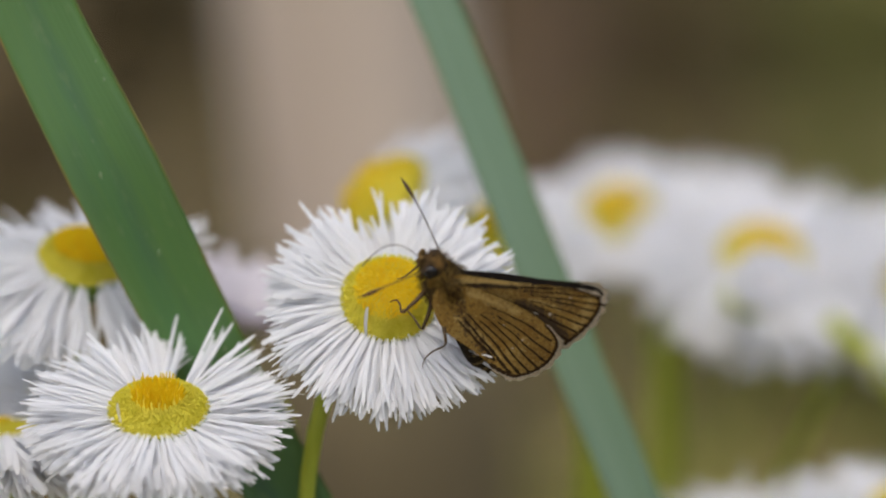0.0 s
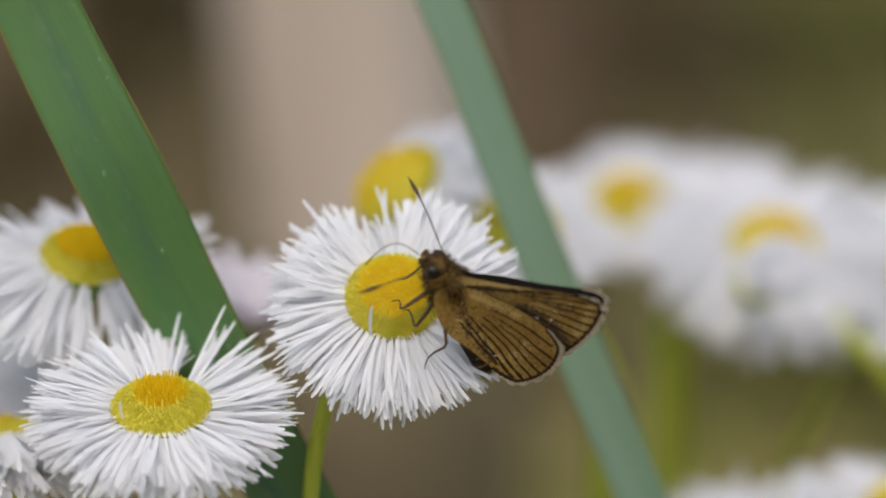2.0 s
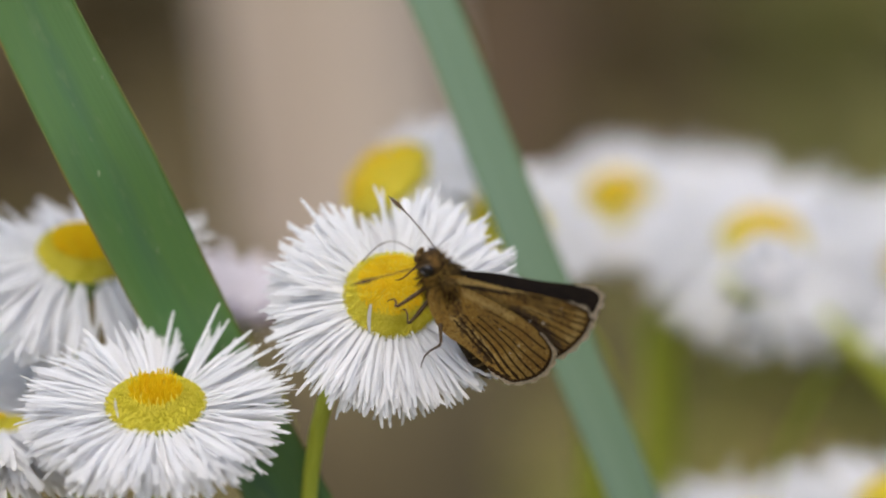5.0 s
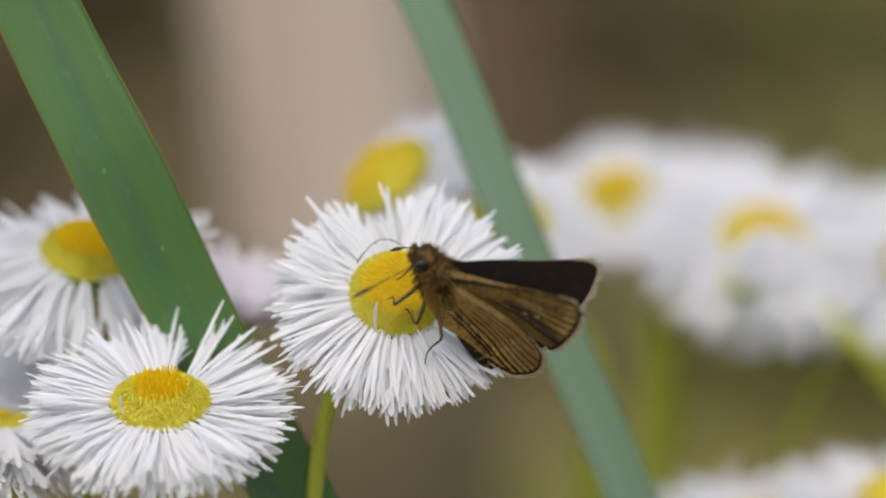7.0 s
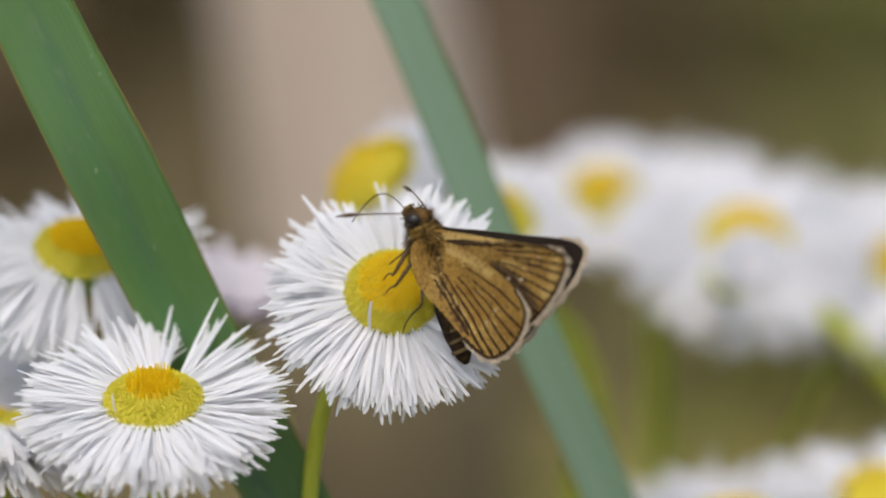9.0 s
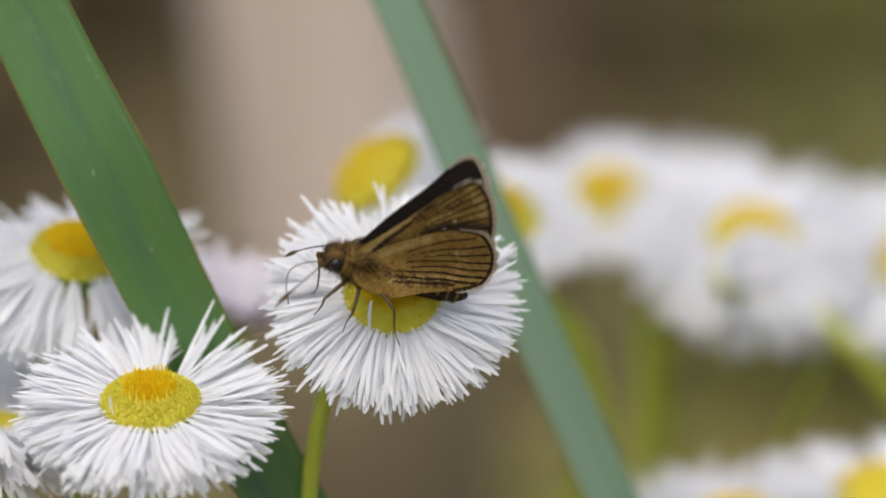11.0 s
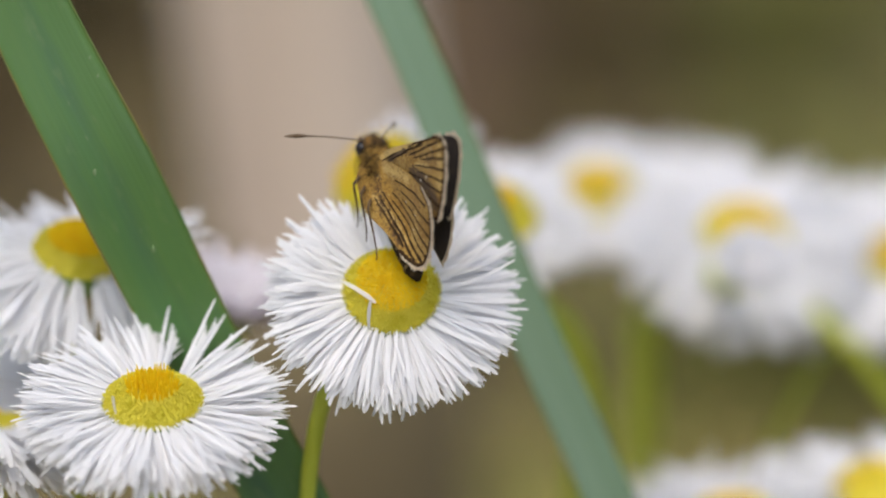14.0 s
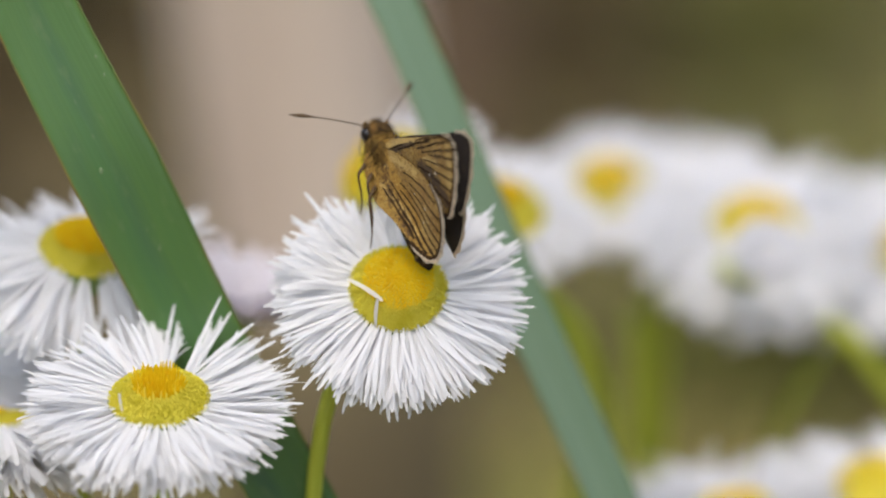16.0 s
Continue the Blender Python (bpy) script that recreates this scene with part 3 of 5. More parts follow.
bud_flower = flower(spot(-18.0, -6.3, 30), 22, 12, 7.6, 2.0, 230, 40, 9, 0, (0.0, 0.03), 12, "half-closed blush white fleabane flower", PETALS_PINK, fine=False, shut=True, dome=0.1, join=spot(-13.8, -25.5, 40))
back_flower = flower(spot(-5.1, 4.7, 34), 38, -32, 9.8, 4.2, 220, -10, 7, 4, (0.0, 0.04), 14, "white fleabane flower with a tall golden disk", dome=0.6, gold=0.92, fine=False, skip=((95, 235),), join=spot(14.2, -18.8, 60))
behind_flower = flower(spot(5.3, 1.2, 42), 40, 6, 9.8, 4.4, 180, 4, 7, 8, (0.0, 0.04), 15, "white fleabane flower behind the thin grass blade", fine=False, gold=0.45, join=spot(16.6, -21.2, 64))
RIGHT_KNOT, FAR_KNOT = spot(23.8, -11.5, 84), spot(49.3, -20.2, 66)
right_flowers = [
    flower(spot(18.0, 3.6, 78), 44, -6, 8.8, 3.9, 260, 3, 8, 16, (0.004, 0), 16, "white fleabane flower in a dense bunch", fine=False, join=RIGHT_KNOT),
    flower(spot(31.6, -0.9, 64), 36, 4, 13.6, 4.3, 290, 1, 8, 30, (0.004, 0), 17, "white fleabane flower in a dense bunch", fine=False, dome=0.6, gold=0.8, join=RIGHT_KNOT),
    flower(spot(26.6, 3.6, 92), 28, -4, 11.0, 3.4, 260, 4, 9, 20, (0.004, 0), 18, "white fleabane flower in a dense bunch", fine=False, join=RIGHT_KNOT),
    flower(spot(47.0, -3.4, 66), 36, -10, 12.8, 3.6, 285, 8, 9, 20, (0, 0), 19, "white fleabane flower in a dense bunch", fine=False, join=FAR_KNOT),
    flower(spot(30.6, -3.6, 46), 50, 3, 4.2, 1.0, 260, 14, 8, 0, (0.004, 0), 20, "half-closed blush white fleabane flower in a bunch", PETALS_FAR, fine=False, shut=True, dome=0.3, brush=30.0, join=RIGHT_KNOT),
]
low_flowers = [
    flower(spot(29.9, -26.4, 42), 8, -4, 11.4, 3.6, 285, 12, 9, 0, (0.0, 0.03), 22, "white fleabane flower turned to the sky", fine=False, dome=0.3),
    flower(spot(43.6, -26.3, 42), 34, 0, 11.4, 5.0, 230, 4, 8, 12, (0.0, 0.03), 23, "white fleabane flower with a golden disk", fine=False, dome=0.8, gold=0.85),
]


# ---- grass blades ----
def grass_blade(path, widths, mat, label, fold=0.08, flecks=()):
    """A long blade with a keeled middle and thin pale edges. path: places from foot to tip; widths in millimetres."""
    base = Vector((path[0].x, path[0].y, 0))
    root = tagged(new("tall_grass"), label, "grass", "tall grass leaves")
    root.location = base
    # smooth the path
    pts, ws = [], []
    n = len(path)
    for i in range(n - 1):
        p0, p1, p2, p3 = path[max(i - 1, 0)], path[i], path[i + 1], path[min(i + 2, n - 1)]
        for k in range(8):
            t = k / 8
            pts.append(0.5 * ((2 * p1) + (p2 - p0) * t + (2 * p0 - 5 * p1 + 4 * p2 - p3) * t * t + (3 * p1 - p0 - 3 * p2 + p3) * t ** 3) - base)
            ws.append(widths[i] + (widths[i + 1] - widths[i]) * t)
    pts.append(path[-1] - base)
    ws.append(widths[-1])
    bm = bmesh.new()
    uv = bm.loops.layers.uv.new("UVMap")
    edges = [bmesh.new(), bmesh.new()]
    rows, rows_at, along, total = [], [], [], 0.0
    across = 8
    rims = [[], []]
    for i, p in enumerate(pts):
        if i:
            total += (p - pts[i - 1]).length
        d = (pts[min(i + 1, len(pts) - 1)] - pts[max(i - 1, 0)]).normalized()
        s = d.cross(AWAY).normalized()
        if s.x < 0:
            s = -s
        nrm = s.cross(d).normalized()
        if nrm.dot(AWAY) > 0:
            nrm = -nrm
        w = ws[i] * 0.0005
        row = []
        for side in (1, -1):
            for k in range(across + 1):
                q = 2 * k / across - 1
                row.append(bm.verts.new(p + s * w * q + nrm * (fold * w * (q * q * 0.6 + abs(q) * 0.4) + side * 0.00012 * (1.15 - q * q))))
        rows.append(row)
        rows_at.append((p, s, nrm, w))
        along.append(total)
        rims[0].append(p - s * w + nrm * fold * w)
        rims[1].append(p + s * w + nrm * fold * w)
    m = across + 1
    for i in range(len(rows) - 1):
        a, b = rows[i], rows[i + 1]
        for side in (0, 1):
            for k in range(across):
                o = side * m
                f = bm.faces.new((a[o + k], a[o + k + 1], b[o + k + 1], b[o + k]))
                for loop, (uu, vv) in zip(f.loops, ((along[i], k), (along[i], k + 1), (along[i + 1], k + 1), (along[i + 1], k))):
                    loop[uv].uv = (uu, vv / across * 0.006)
        for k in (0, across):
            bm.faces.new((a[k], a[m + k], b[m + k], b[k]))
    part("blade", bm, mat, root)
    for k, q in flecks:
        p = rows_at[int(k * (len(rows_at) - 1))]
        b2 = bmesh.new()
        rounded(b2, (0.00013, 0.00006, 0.00030), Matrix.Translation(p[0] + p[1] * p[3] * q + p[2] * 0.0002), 8, 6)
        part("fleck", b2, FLECK, root, "small pale scar")
    for e, r in zip(edges, rims):
        tube(e, r, [0.00010] * len(r), 5)
        part("edge", e, EDGE, root, "thin yellowish rim")
    return root


broad_blade = grass_blade([Vector((0.040, 0.012, -0.01)), Vector((0.039, 0.011, 0.08)), Vector((0.037, 0.009, 0.16)), Vector((0.032, 0.006, 0.24)), Vector((0.025, 0.003, 0.30)), Vector((0.016, 0.000, 0.345)), spot(9.8, -62.2, 10), spot(0.8, -45.4, 9), spot(-6.8, -31.7, 9), spot(-13.4, -19.7, 7), spot(-20.2, -7.4, 5), spot(-26.9, 6.5, 1), spot(-32.8, 18.4, 0), spot(-38.6, 32.1, -1), spot(-46.6, 50.1, 0), spot(-56.4, 67.5, 6)],
                          [5, 5.4, 5.8, 6, 6.1, 6.2, 6.2, 6.3, 6.3, 6.4, 6.8, 7.4, 6.8, 5.6, 3.5, 0.4], BLADE, "broad green grass leaf leaning across the flowers", flecks=((0.772, 0.75), (0.779, 0.78), (0.70, 0.1), (0.735, -0.3), (0.66, 0.45)))
thin_blade = grass_blade([Vector((0.066, 0.03, -0.01)), Vector((0.065, 0.029, 0.08)), Vector((0.062, 0.026, 0.16)), Vector((0.056, 0.022, 0.24)), Vector((0.049, 0.019, 0.30)), Vector((0.041, 0.017, 0.345)), spot(30.8, -66.9, 26), spot(25.8, -49.4, 26), spot(21.5, -35.4, 26), spot(16.9, -22.0, 25), spot(11.0, -7.9, 24), spot(5.0, 7.0, 23), spot(-0.8, 21.8, 22), spot(-7.1, 35.6, 22), spot(-15.5, 52.4, 22), spot(-24.1, 66.8, 25)],
                         [3.5, 3.8, 4.2, 4.4, 4.5, 4.6, 4.5, 4.5, 4.5, 4.4, 4.3, 4.2, 4.0, 3.5, 2.4, 0.4], BLADE_PALE, "narrow blue-green grass leaf leaning behind the flower")


# ---- leafy stems beside the bunch ----
def leafy_stem(path, radius, leaves, label, seed):
    rng = random.Random(seed)
    base = Vector((path[0].x, path[0].y, 0))
    root = tagged(new("leafy_stem"), label, "plant stem", "leafy stems")
    root.location = base
    pts = bend(*[p - base for p in path], 16)
    bm = bmesh.new()
    tube(bm, pts, [radius * 0.001 * (1 - 0.02 * i) for i in range(17)], 8)
    part("stem", bm, STEM, root)
    for i in range(leaves):
        p = pts[int(6 + 10 * i / max(1, leaves))]
        a = rng.uniform(0, 6.28)
        d = Vector((math.cos(a), math.sin(a), rng.uniform(0.4, 1.2))).normalized()
        s = d.cross(Vector((0, 0, 1))).normalized()
        ln, w = rng.uniform(0.025, 0.05), rng.uniform(0.004, 0.007)
        bm = bmesh.new()
        prev = None
        for j in range(6):
            t = j / 5
            c = p + d * ln * t - Vector((0, 0, 0.012 * t * t))
            k = w * math.sin(math.pi * min(0.97, 0.08 + 0.9 * t))
            row = [bm.verts.new(c - s * k + Vector((0, 0, k * 0.3))), bm.verts.new(c), bm.verts.new(c + s * k + Vector((0, 0, k * 0.3)))]
            if prev:
                bm.faces.new((prev[0], prev[1], row[1], row[0]))
                bm.faces.new((prev[1], prev[2], row[2], row[1]))
            prev = row
        part("leaf", bm, LEAF_OLIVE, root)
    return root


leafy_stem([Vector((0.10, 0.12, -0.01)), Vector((0.10, 0.115, 0.30)), spot(63.0, -25.0, 58), spot(37.5, -7.0, 58)], 1.5, 0, "olive green stem slanting under the flowers", 2)
leafy_stem([Vector((0.022, 0.14, -0.01)), Vector((0.022, 0.13, 0.2)), spot(24.4, -27.1, 84), spot(22.8, -7.8, 84)], 1.9, 3, "olive green stem with small leaves", 3)
leafy_stem([Vector((0.012, 0.13, -0.01)), Vector((0.014, 0.13, 0.3)), spot(28.0, -24.0, 70), spot(41.0, -11.2, 70)], 0.8, 0, "thin olive green stem leaning under the flowers", 5)


# ---- the skipper butterfly: x to its head, y to its left, z to its back; millimetres ----
def mm(x, y, z):
    return Vector((x, y, z)) * 0.001


butterfly = tagged(new("butterfly"), "small brown skipper butterfly with black-veined tawny wings", "butterfly")


def hairs(bm, rng, n, centre, radii, length, back=0.5, thick=0.03):
    """Short tapered hairs over a rounded body, combed backwards."""
    for i in range(n):
        v = Vector((rng.gauss(0, 1), rng.gauss(0, 1), rng.gauss(0, 1))).normalized()
        p = Vector([c + r * q for c, r, q in zip(centre, radii, v)])
        d = (v + Vector((-back, rng.uniform(-0.3, 0.3), rng.uniform(-0.3, 0.3)))).normalized()
        s = d.orthogonal().normalized()
        u = d.cross(s)
        ln = length * rng.uniform(0.6, 1.3)
        vs = [bm.verts.new((p + (s * math.cos(k * 2.094) + u * math.sin(k * 2.094)) * thick) * 0.001) for k in range(3)]
        tip = bm.verts.new((p + d * ln) * 0.001)
        for k in range(3):
            bm.faces.new((vs[k], vs[(k + 1) % 3], tip))


def smooth_outline(points, n):
    """A closed smooth outline through a few points."""
    out = []
    c = len(points)
    for i in range(c):
        p0, p1, p2, p3 = [Vector(points[(i + k) % c]) for k in (-1, 0, 1, 2)]
        for k in range(n):
            t = k / n
            out.append(0.5 * ((2 * p1) + (p2 - p0) * t + (2 * p0 - 5 * p1 + 4 * p2 - p3) * t * t + (3 * p1 - p0 - 3 * p2 + p3) * t ** 3))
    return out


def near_line(p, line, w):
    """1 on a line of points, falling to nought at the distance w."""
    best = 9.0
    for q0, q1 in zip(line, line[1:]):
        q0, q1 = Vector(q0), Vector(q1)
        d = q1 - q0
        t = min(1.0, max(0.0, (p - q0).dot(d) / d.length_squared))
        best = min(best, (p - q0 - d * t).length)
    return max(0.0, 1 - best / w)


def markings(name, p):
    """How dusky and how pale a wing is at a place."""
    v = Vector((p.x * 0.7, p.y * 0.7, 3.0 if name == "forewing" else 8.0))
    blot = 0.5 + 0.5 * noise.noise(v * 2.1)
    if name == "forewing":
        dusk = 1.1 * near_line(p, ((3.1, 4.5), (4.4, 5.4), (5.7, 5.9), (7.0, 6.1)), 1.15) * (0.55 + 0.7 * blot)
        dusk = max(dusk, 1.3 * near_line(p, ((-0.3, 1.0), (0.45, 3.4), (0.95, 4.7)), 0.34), 0.7 * near_line(p, ((0.95, 4.7), (1.9, 6.6), (3.2, 8.6)), 0.4) * blot)
        dusk = max(dusk, 0.6 * near_line(p, ((1.5, 5.4), (3.2, 7.2), (4.4, 8.0)), 1.1) * blot)
        pale = max(1.1 * near_line(p, ((-0.95, 0.8), (-0.25, 2.9), (0.6, 4.9), (1.3, 6.3)), 0.55), 1.2 * near_line(p, ((2.6, 5.2), (3.4, 6.2), (4.3, 7.2)), 0.2))
        pale = max(pale, 0.75 * near_line(p, ((4.2, 9.9), (5.2, 9.2), (6.4, 7.6)), 0.9) * (0.4 + blot))
    else:
        dusk = 0.75 * near_line(p, ((0.6, 0.2), (3.0, -0.2), (6.5, 0.1)), 0.7) * (0.3 + blot) + 0.35 * near_line(p, ((1.6, 1.6), (4.4, 2.6), (6.3, 2.9)), 0.9) * max(0.0, blot - 0.25)
        pale = max(0.8 * near_line(p, ((0.2, 1.4), (1.6, 2.8), (3.0, 3.9)), 0.8) * (0.4 + blot), 0.7 * near_line(p, ((6.2, 3.5), (7.0, 2.2), (7.0, 1.2)), 0.8) * blot, 0.7 * near_line(p, ((1.4, -0.5), (4.0, 0.1), (7.0, 0.6)), 0.3))
    return dusk, pale


def wing(name, points, root_at, side, out, mat, veins, margin, spots, label):
    """One wing, hung at the body. points: outline, millimetres towards the tail and up; side: 1 left, -1 right; out: how far it lies outwards."""
    outline = smooth_outline(points, 12)
    hub = Vector(root_at)
    camber = lambda p: 0.012 * p.length + 0.08 * math.sin(p.x * 0.9 + p.y * 0.35) + 1.3 * min(1.15, max(0.0, (1.3 - p.y) / 2.4)) ** 1.2

    def at(p, lift):
        return mm(-p.x, side * (out + camber(p) + lift), p.y)

    steps = 26
    objs = []
    for face, lift, m2 in (("under", 0.03, mat), ("upper", -0.03, WING_UPPER)):
        bm = bmesh.new()
        mark = bm.verts.layers.float_color.new("mark")
        hubv = bm.verts.new(at(hub, lift))
        rows = []
        for j in range(1, steps + 1):
            t = (j / steps) ** 0.8
            row = []
            for p in outline:
                q = hub + (p - hub) * t
                v = bm.verts.new(at(q, lift * (1 if j < steps else 0.2)))
                if face == "under":
                    v[mark] = (*markings(name, q), 0, 1)
                row.append(v)
            rows.append(row)
        k = len(outline)
        for i in range(k):
            bm.faces.new((hubv, rows[0][i], rows[0][(i + 1) % k]))
            for a, b in zip(rows, rows[1:]):
                bm.faces.new((a[i], b[i], b[(i + 1) % k], a[(i + 1) % k]))
        bmesh.ops.recalc_face_normals(bm, faces=bm.faces)
        objs.append((face, bm, m2))
    ob = part(name, objs[0][1], objs[0][2], butterfly, label)
    part("upper_face", objs[1][1], objs[1][2], ob, "dark brown upper side")

    def strip(nm, line, w0, w1, m2, lift):
        bm = bmesh.new()
        prev = None
        n = len(line)
        for i, p in enumerate(line):
            a, b = line[max(0, i - 1)], line[min(n - 1, i + 1)]
            d = (b - a).normalized()
            s = Vector((-d.y, d.x))
            w = (w0 + (w1 - w0) * i / (n - 1)) * (1 + 0.3 * math.sin(i * 2.1 + p.y * 5))
            row = [bm.verts.new(at(p - s * w, lift)), bm.verts.new(at(p, lift + 0.03)), bm.verts.new(at(p + s * w, lift))]
            if prev:
                bm.faces.new((prev[0], prev[1], row[1], row[0]))
                bm.faces.new((prev[1], prev[2], row[2], row[1]))
            prev = row
        return part(nm, bm, m2, ob)

    for start, a, b, c in veins:
        a, b, c = Vector(a), Vector(b), Vector(c)
        line = [a * (1 - t) ** 2 + b * 2 * t * (1 - t) + c * t * t for t in [start + (1 - start) * i / 14 for i in range(15)]]
        ph = 7 * a.x + 3 * c.y
        line = [p + Vector((-0.7, 0.7)) * 0.05 * math.sin(i * 0.9 + ph) * math.sin(math.pi * i / 14) for i, p in enumerate(line)]
        strip("vein", line, 0.055, 0.125, VEIN_FINE, 0.032)
    if name == "forewing":
        strip("costa", [Vector((-0.75, 0.6)), Vector((0.0, 2.8)), Vector((1.45, 6.4)), Vector((3.0, 9.5)), Vector((3.9, 10.8))], 0.07, 0.13, VEIN, 0.038)["label"] = "dark front edge"
    i0, i1 = margin
    seg = outline[i0 * 12:i1 * 12 + 1]
    inner = [p + (hub - p).normalized() * 0.14 for p in seg]
    strip("margin", inner, 0.13, 0.15, VEIN, 0.036)
    # fringe: rows of fine pale scales that stand out from the edge, some short, some worn away
    bm = bmesh.new()
    rng = random.Random(len(points))
    fine = []
    for p, q in zip(seg, seg[1:]):
        for k in range(5):
            fine.append(p + (q - p) * k / 5)
    n = len(fine)
    for layer, (lift, most) in enumerate(((0.03, 0.34), (0.0, 0.50), (-0.03, 0.44))):
        for i in range(n - 1):
            p, q = fine[i], fine[i + 1]
            e = (fine[min(n - 1, i + 6)] - fine[max(0, i - 6)]).normalized()
            d = Vector((e.y, -e.x))
            if d.dot(p - hub) < 0:
                d = -d
            worn = 0.78 + 0.22 * math.sin(i * 0.11 + layer) if rng.random() > 0.04 else 0.4
            ln = most * worn * rng.uniform(0.82, 1.12) * min(1.0, 0.35 + 5 * min(i, n - i) / n)
            lean = e * rng.uniform(-0.05, 0.05)
            vs = [bm.verts.new(at(v, lift)) for v in (p - d * 0.06, q - d * 0.06, q + d * ln + lean, p + d * ln * 0.95 + lean)]
            bm.faces.new(vs)
    part("fringe", bm, FRINGE, ob, "pale cream fringe")
    for (u, v), ru, rv in spots:
        bm = bmesh.new()
        for lift in (0.036,):
            c = bm.verts.new(at(Vector((u, v)), lift + 0.01))
            ring = [bm.verts.new(at(Vector((u + 0.65 * ru * math.cos(k * 0.7854), v + 0.65 * rv * math.sin(k * 0.7854))), lift)) for k in range(8)]
            for k in range(8):
                bm.faces.new((c, ring[k], ring[(k + 1) % 8]))
        part("spot", bm, FRINGE, ob, "small pale spot")
    return ob


FORE = [(-1.9, -0.5), (-0.75, 2.5), (1.3, 6.4), (2.9, 9.5), (3.7, 10.5), (4.5, 10.75), (5.3, 10.15), (6.4, 8.8), (7.4, 7.0), (7.95, 5.5), (7.7, 5.0), (5.6, 3.9), (2.8, 2.0), (1.0, -0.7)]
HIND = [(-1.5, -0.7), (0.0, 2.1), (2.7, 4.4), (5.1, 5.75), (6.9, 5.9), (8.1, 5.0), (9.05, 3.65), (9.55, 2.1), (9.5, 1.0), (8.85, 0.45), (7.2, -0.25), (4.5, -0.95), (1.2, -1.7)]
FORE_VEINS = [(0.45, (0, 1), (1.6, 5.2), (4.1, 10.9)), (0.5, (0, 1), (1.9, 4.9), (4.9, 10.9)), (0.42, (1.2, 3.5), (3.1, 6.7), (5.4, 10.1)), (0.3, (1.5, 3.6), (3.6, 6.4), (5.9, 9.2)), (0.35, (1.8, 3.6), (4.0, 6.0), (6.4, 8.3)), (0.15, (1.8, 3.2), (4.3, 5.5), (6.9, 7.4)), (0.1, (1.2, 2.0), (4.4, 4.7), (7.5, 6.3)), (0.25, (-0.5, 0.5), (0.6, 3.6), (2.2, 7.6))]
HIND_VEINS = [(0.28, (0.4, 0.6), (3.2, 3.6), (6.7, 5.4)), (0.3, (1.0, 0.9), (4.4, 3.2), (7.9, 4.7)), (0.3, (1.6, 1.0), (5.0, 2.7), (8.6, 3.8)), (0.12, (1.5, 0.8), (5.4, 2.1), (9.1, 2.9)), (0.2, (1.2, 0.4), (5.6, 1.4), (9.4, 2.0)), (0.15, (0.6, 0.2), (4.9, 0.7), (9.4, 1.2)), (0.2, (0.6, -0.1), (4.2, 0.05), (8.8, 0.65)), (0.2, (0.5, -0.5), (3.6, -0.35), (7.0, 0.15))]
wings = {}
for side, word in ((1, "left"), (-1, "right")):
    wings["fore", side] = wing("forewing", FORE, (0, 0.6), side, 0.0, WING_UNDER, FORE_VEINS, (3, 10), [((4.05, 5.1), 0.22, 0.26), ((4.5, 6.15), 0.2, 0.24), ((3.4, 8.5), 0.1, 0.16)], "tawny underside with dark veins and a dusky patch")
    wings["hind", side] = wing("hindwing", HIND, (0.2, 0.4), side, 0.32, WING_UNDER, HIND_VEINS, (3, 10), [((6.0, 3.1), 0.16, 0.12), ((6.6, 1.9), 0.16, 0.12), ((4.2, 2.3), 0.12, 0.1)], "tawny underside with dark veins")

HINGE = {"fore": mm(0, 0, 0.89), "hind": mm(0, 0, 0.80)}


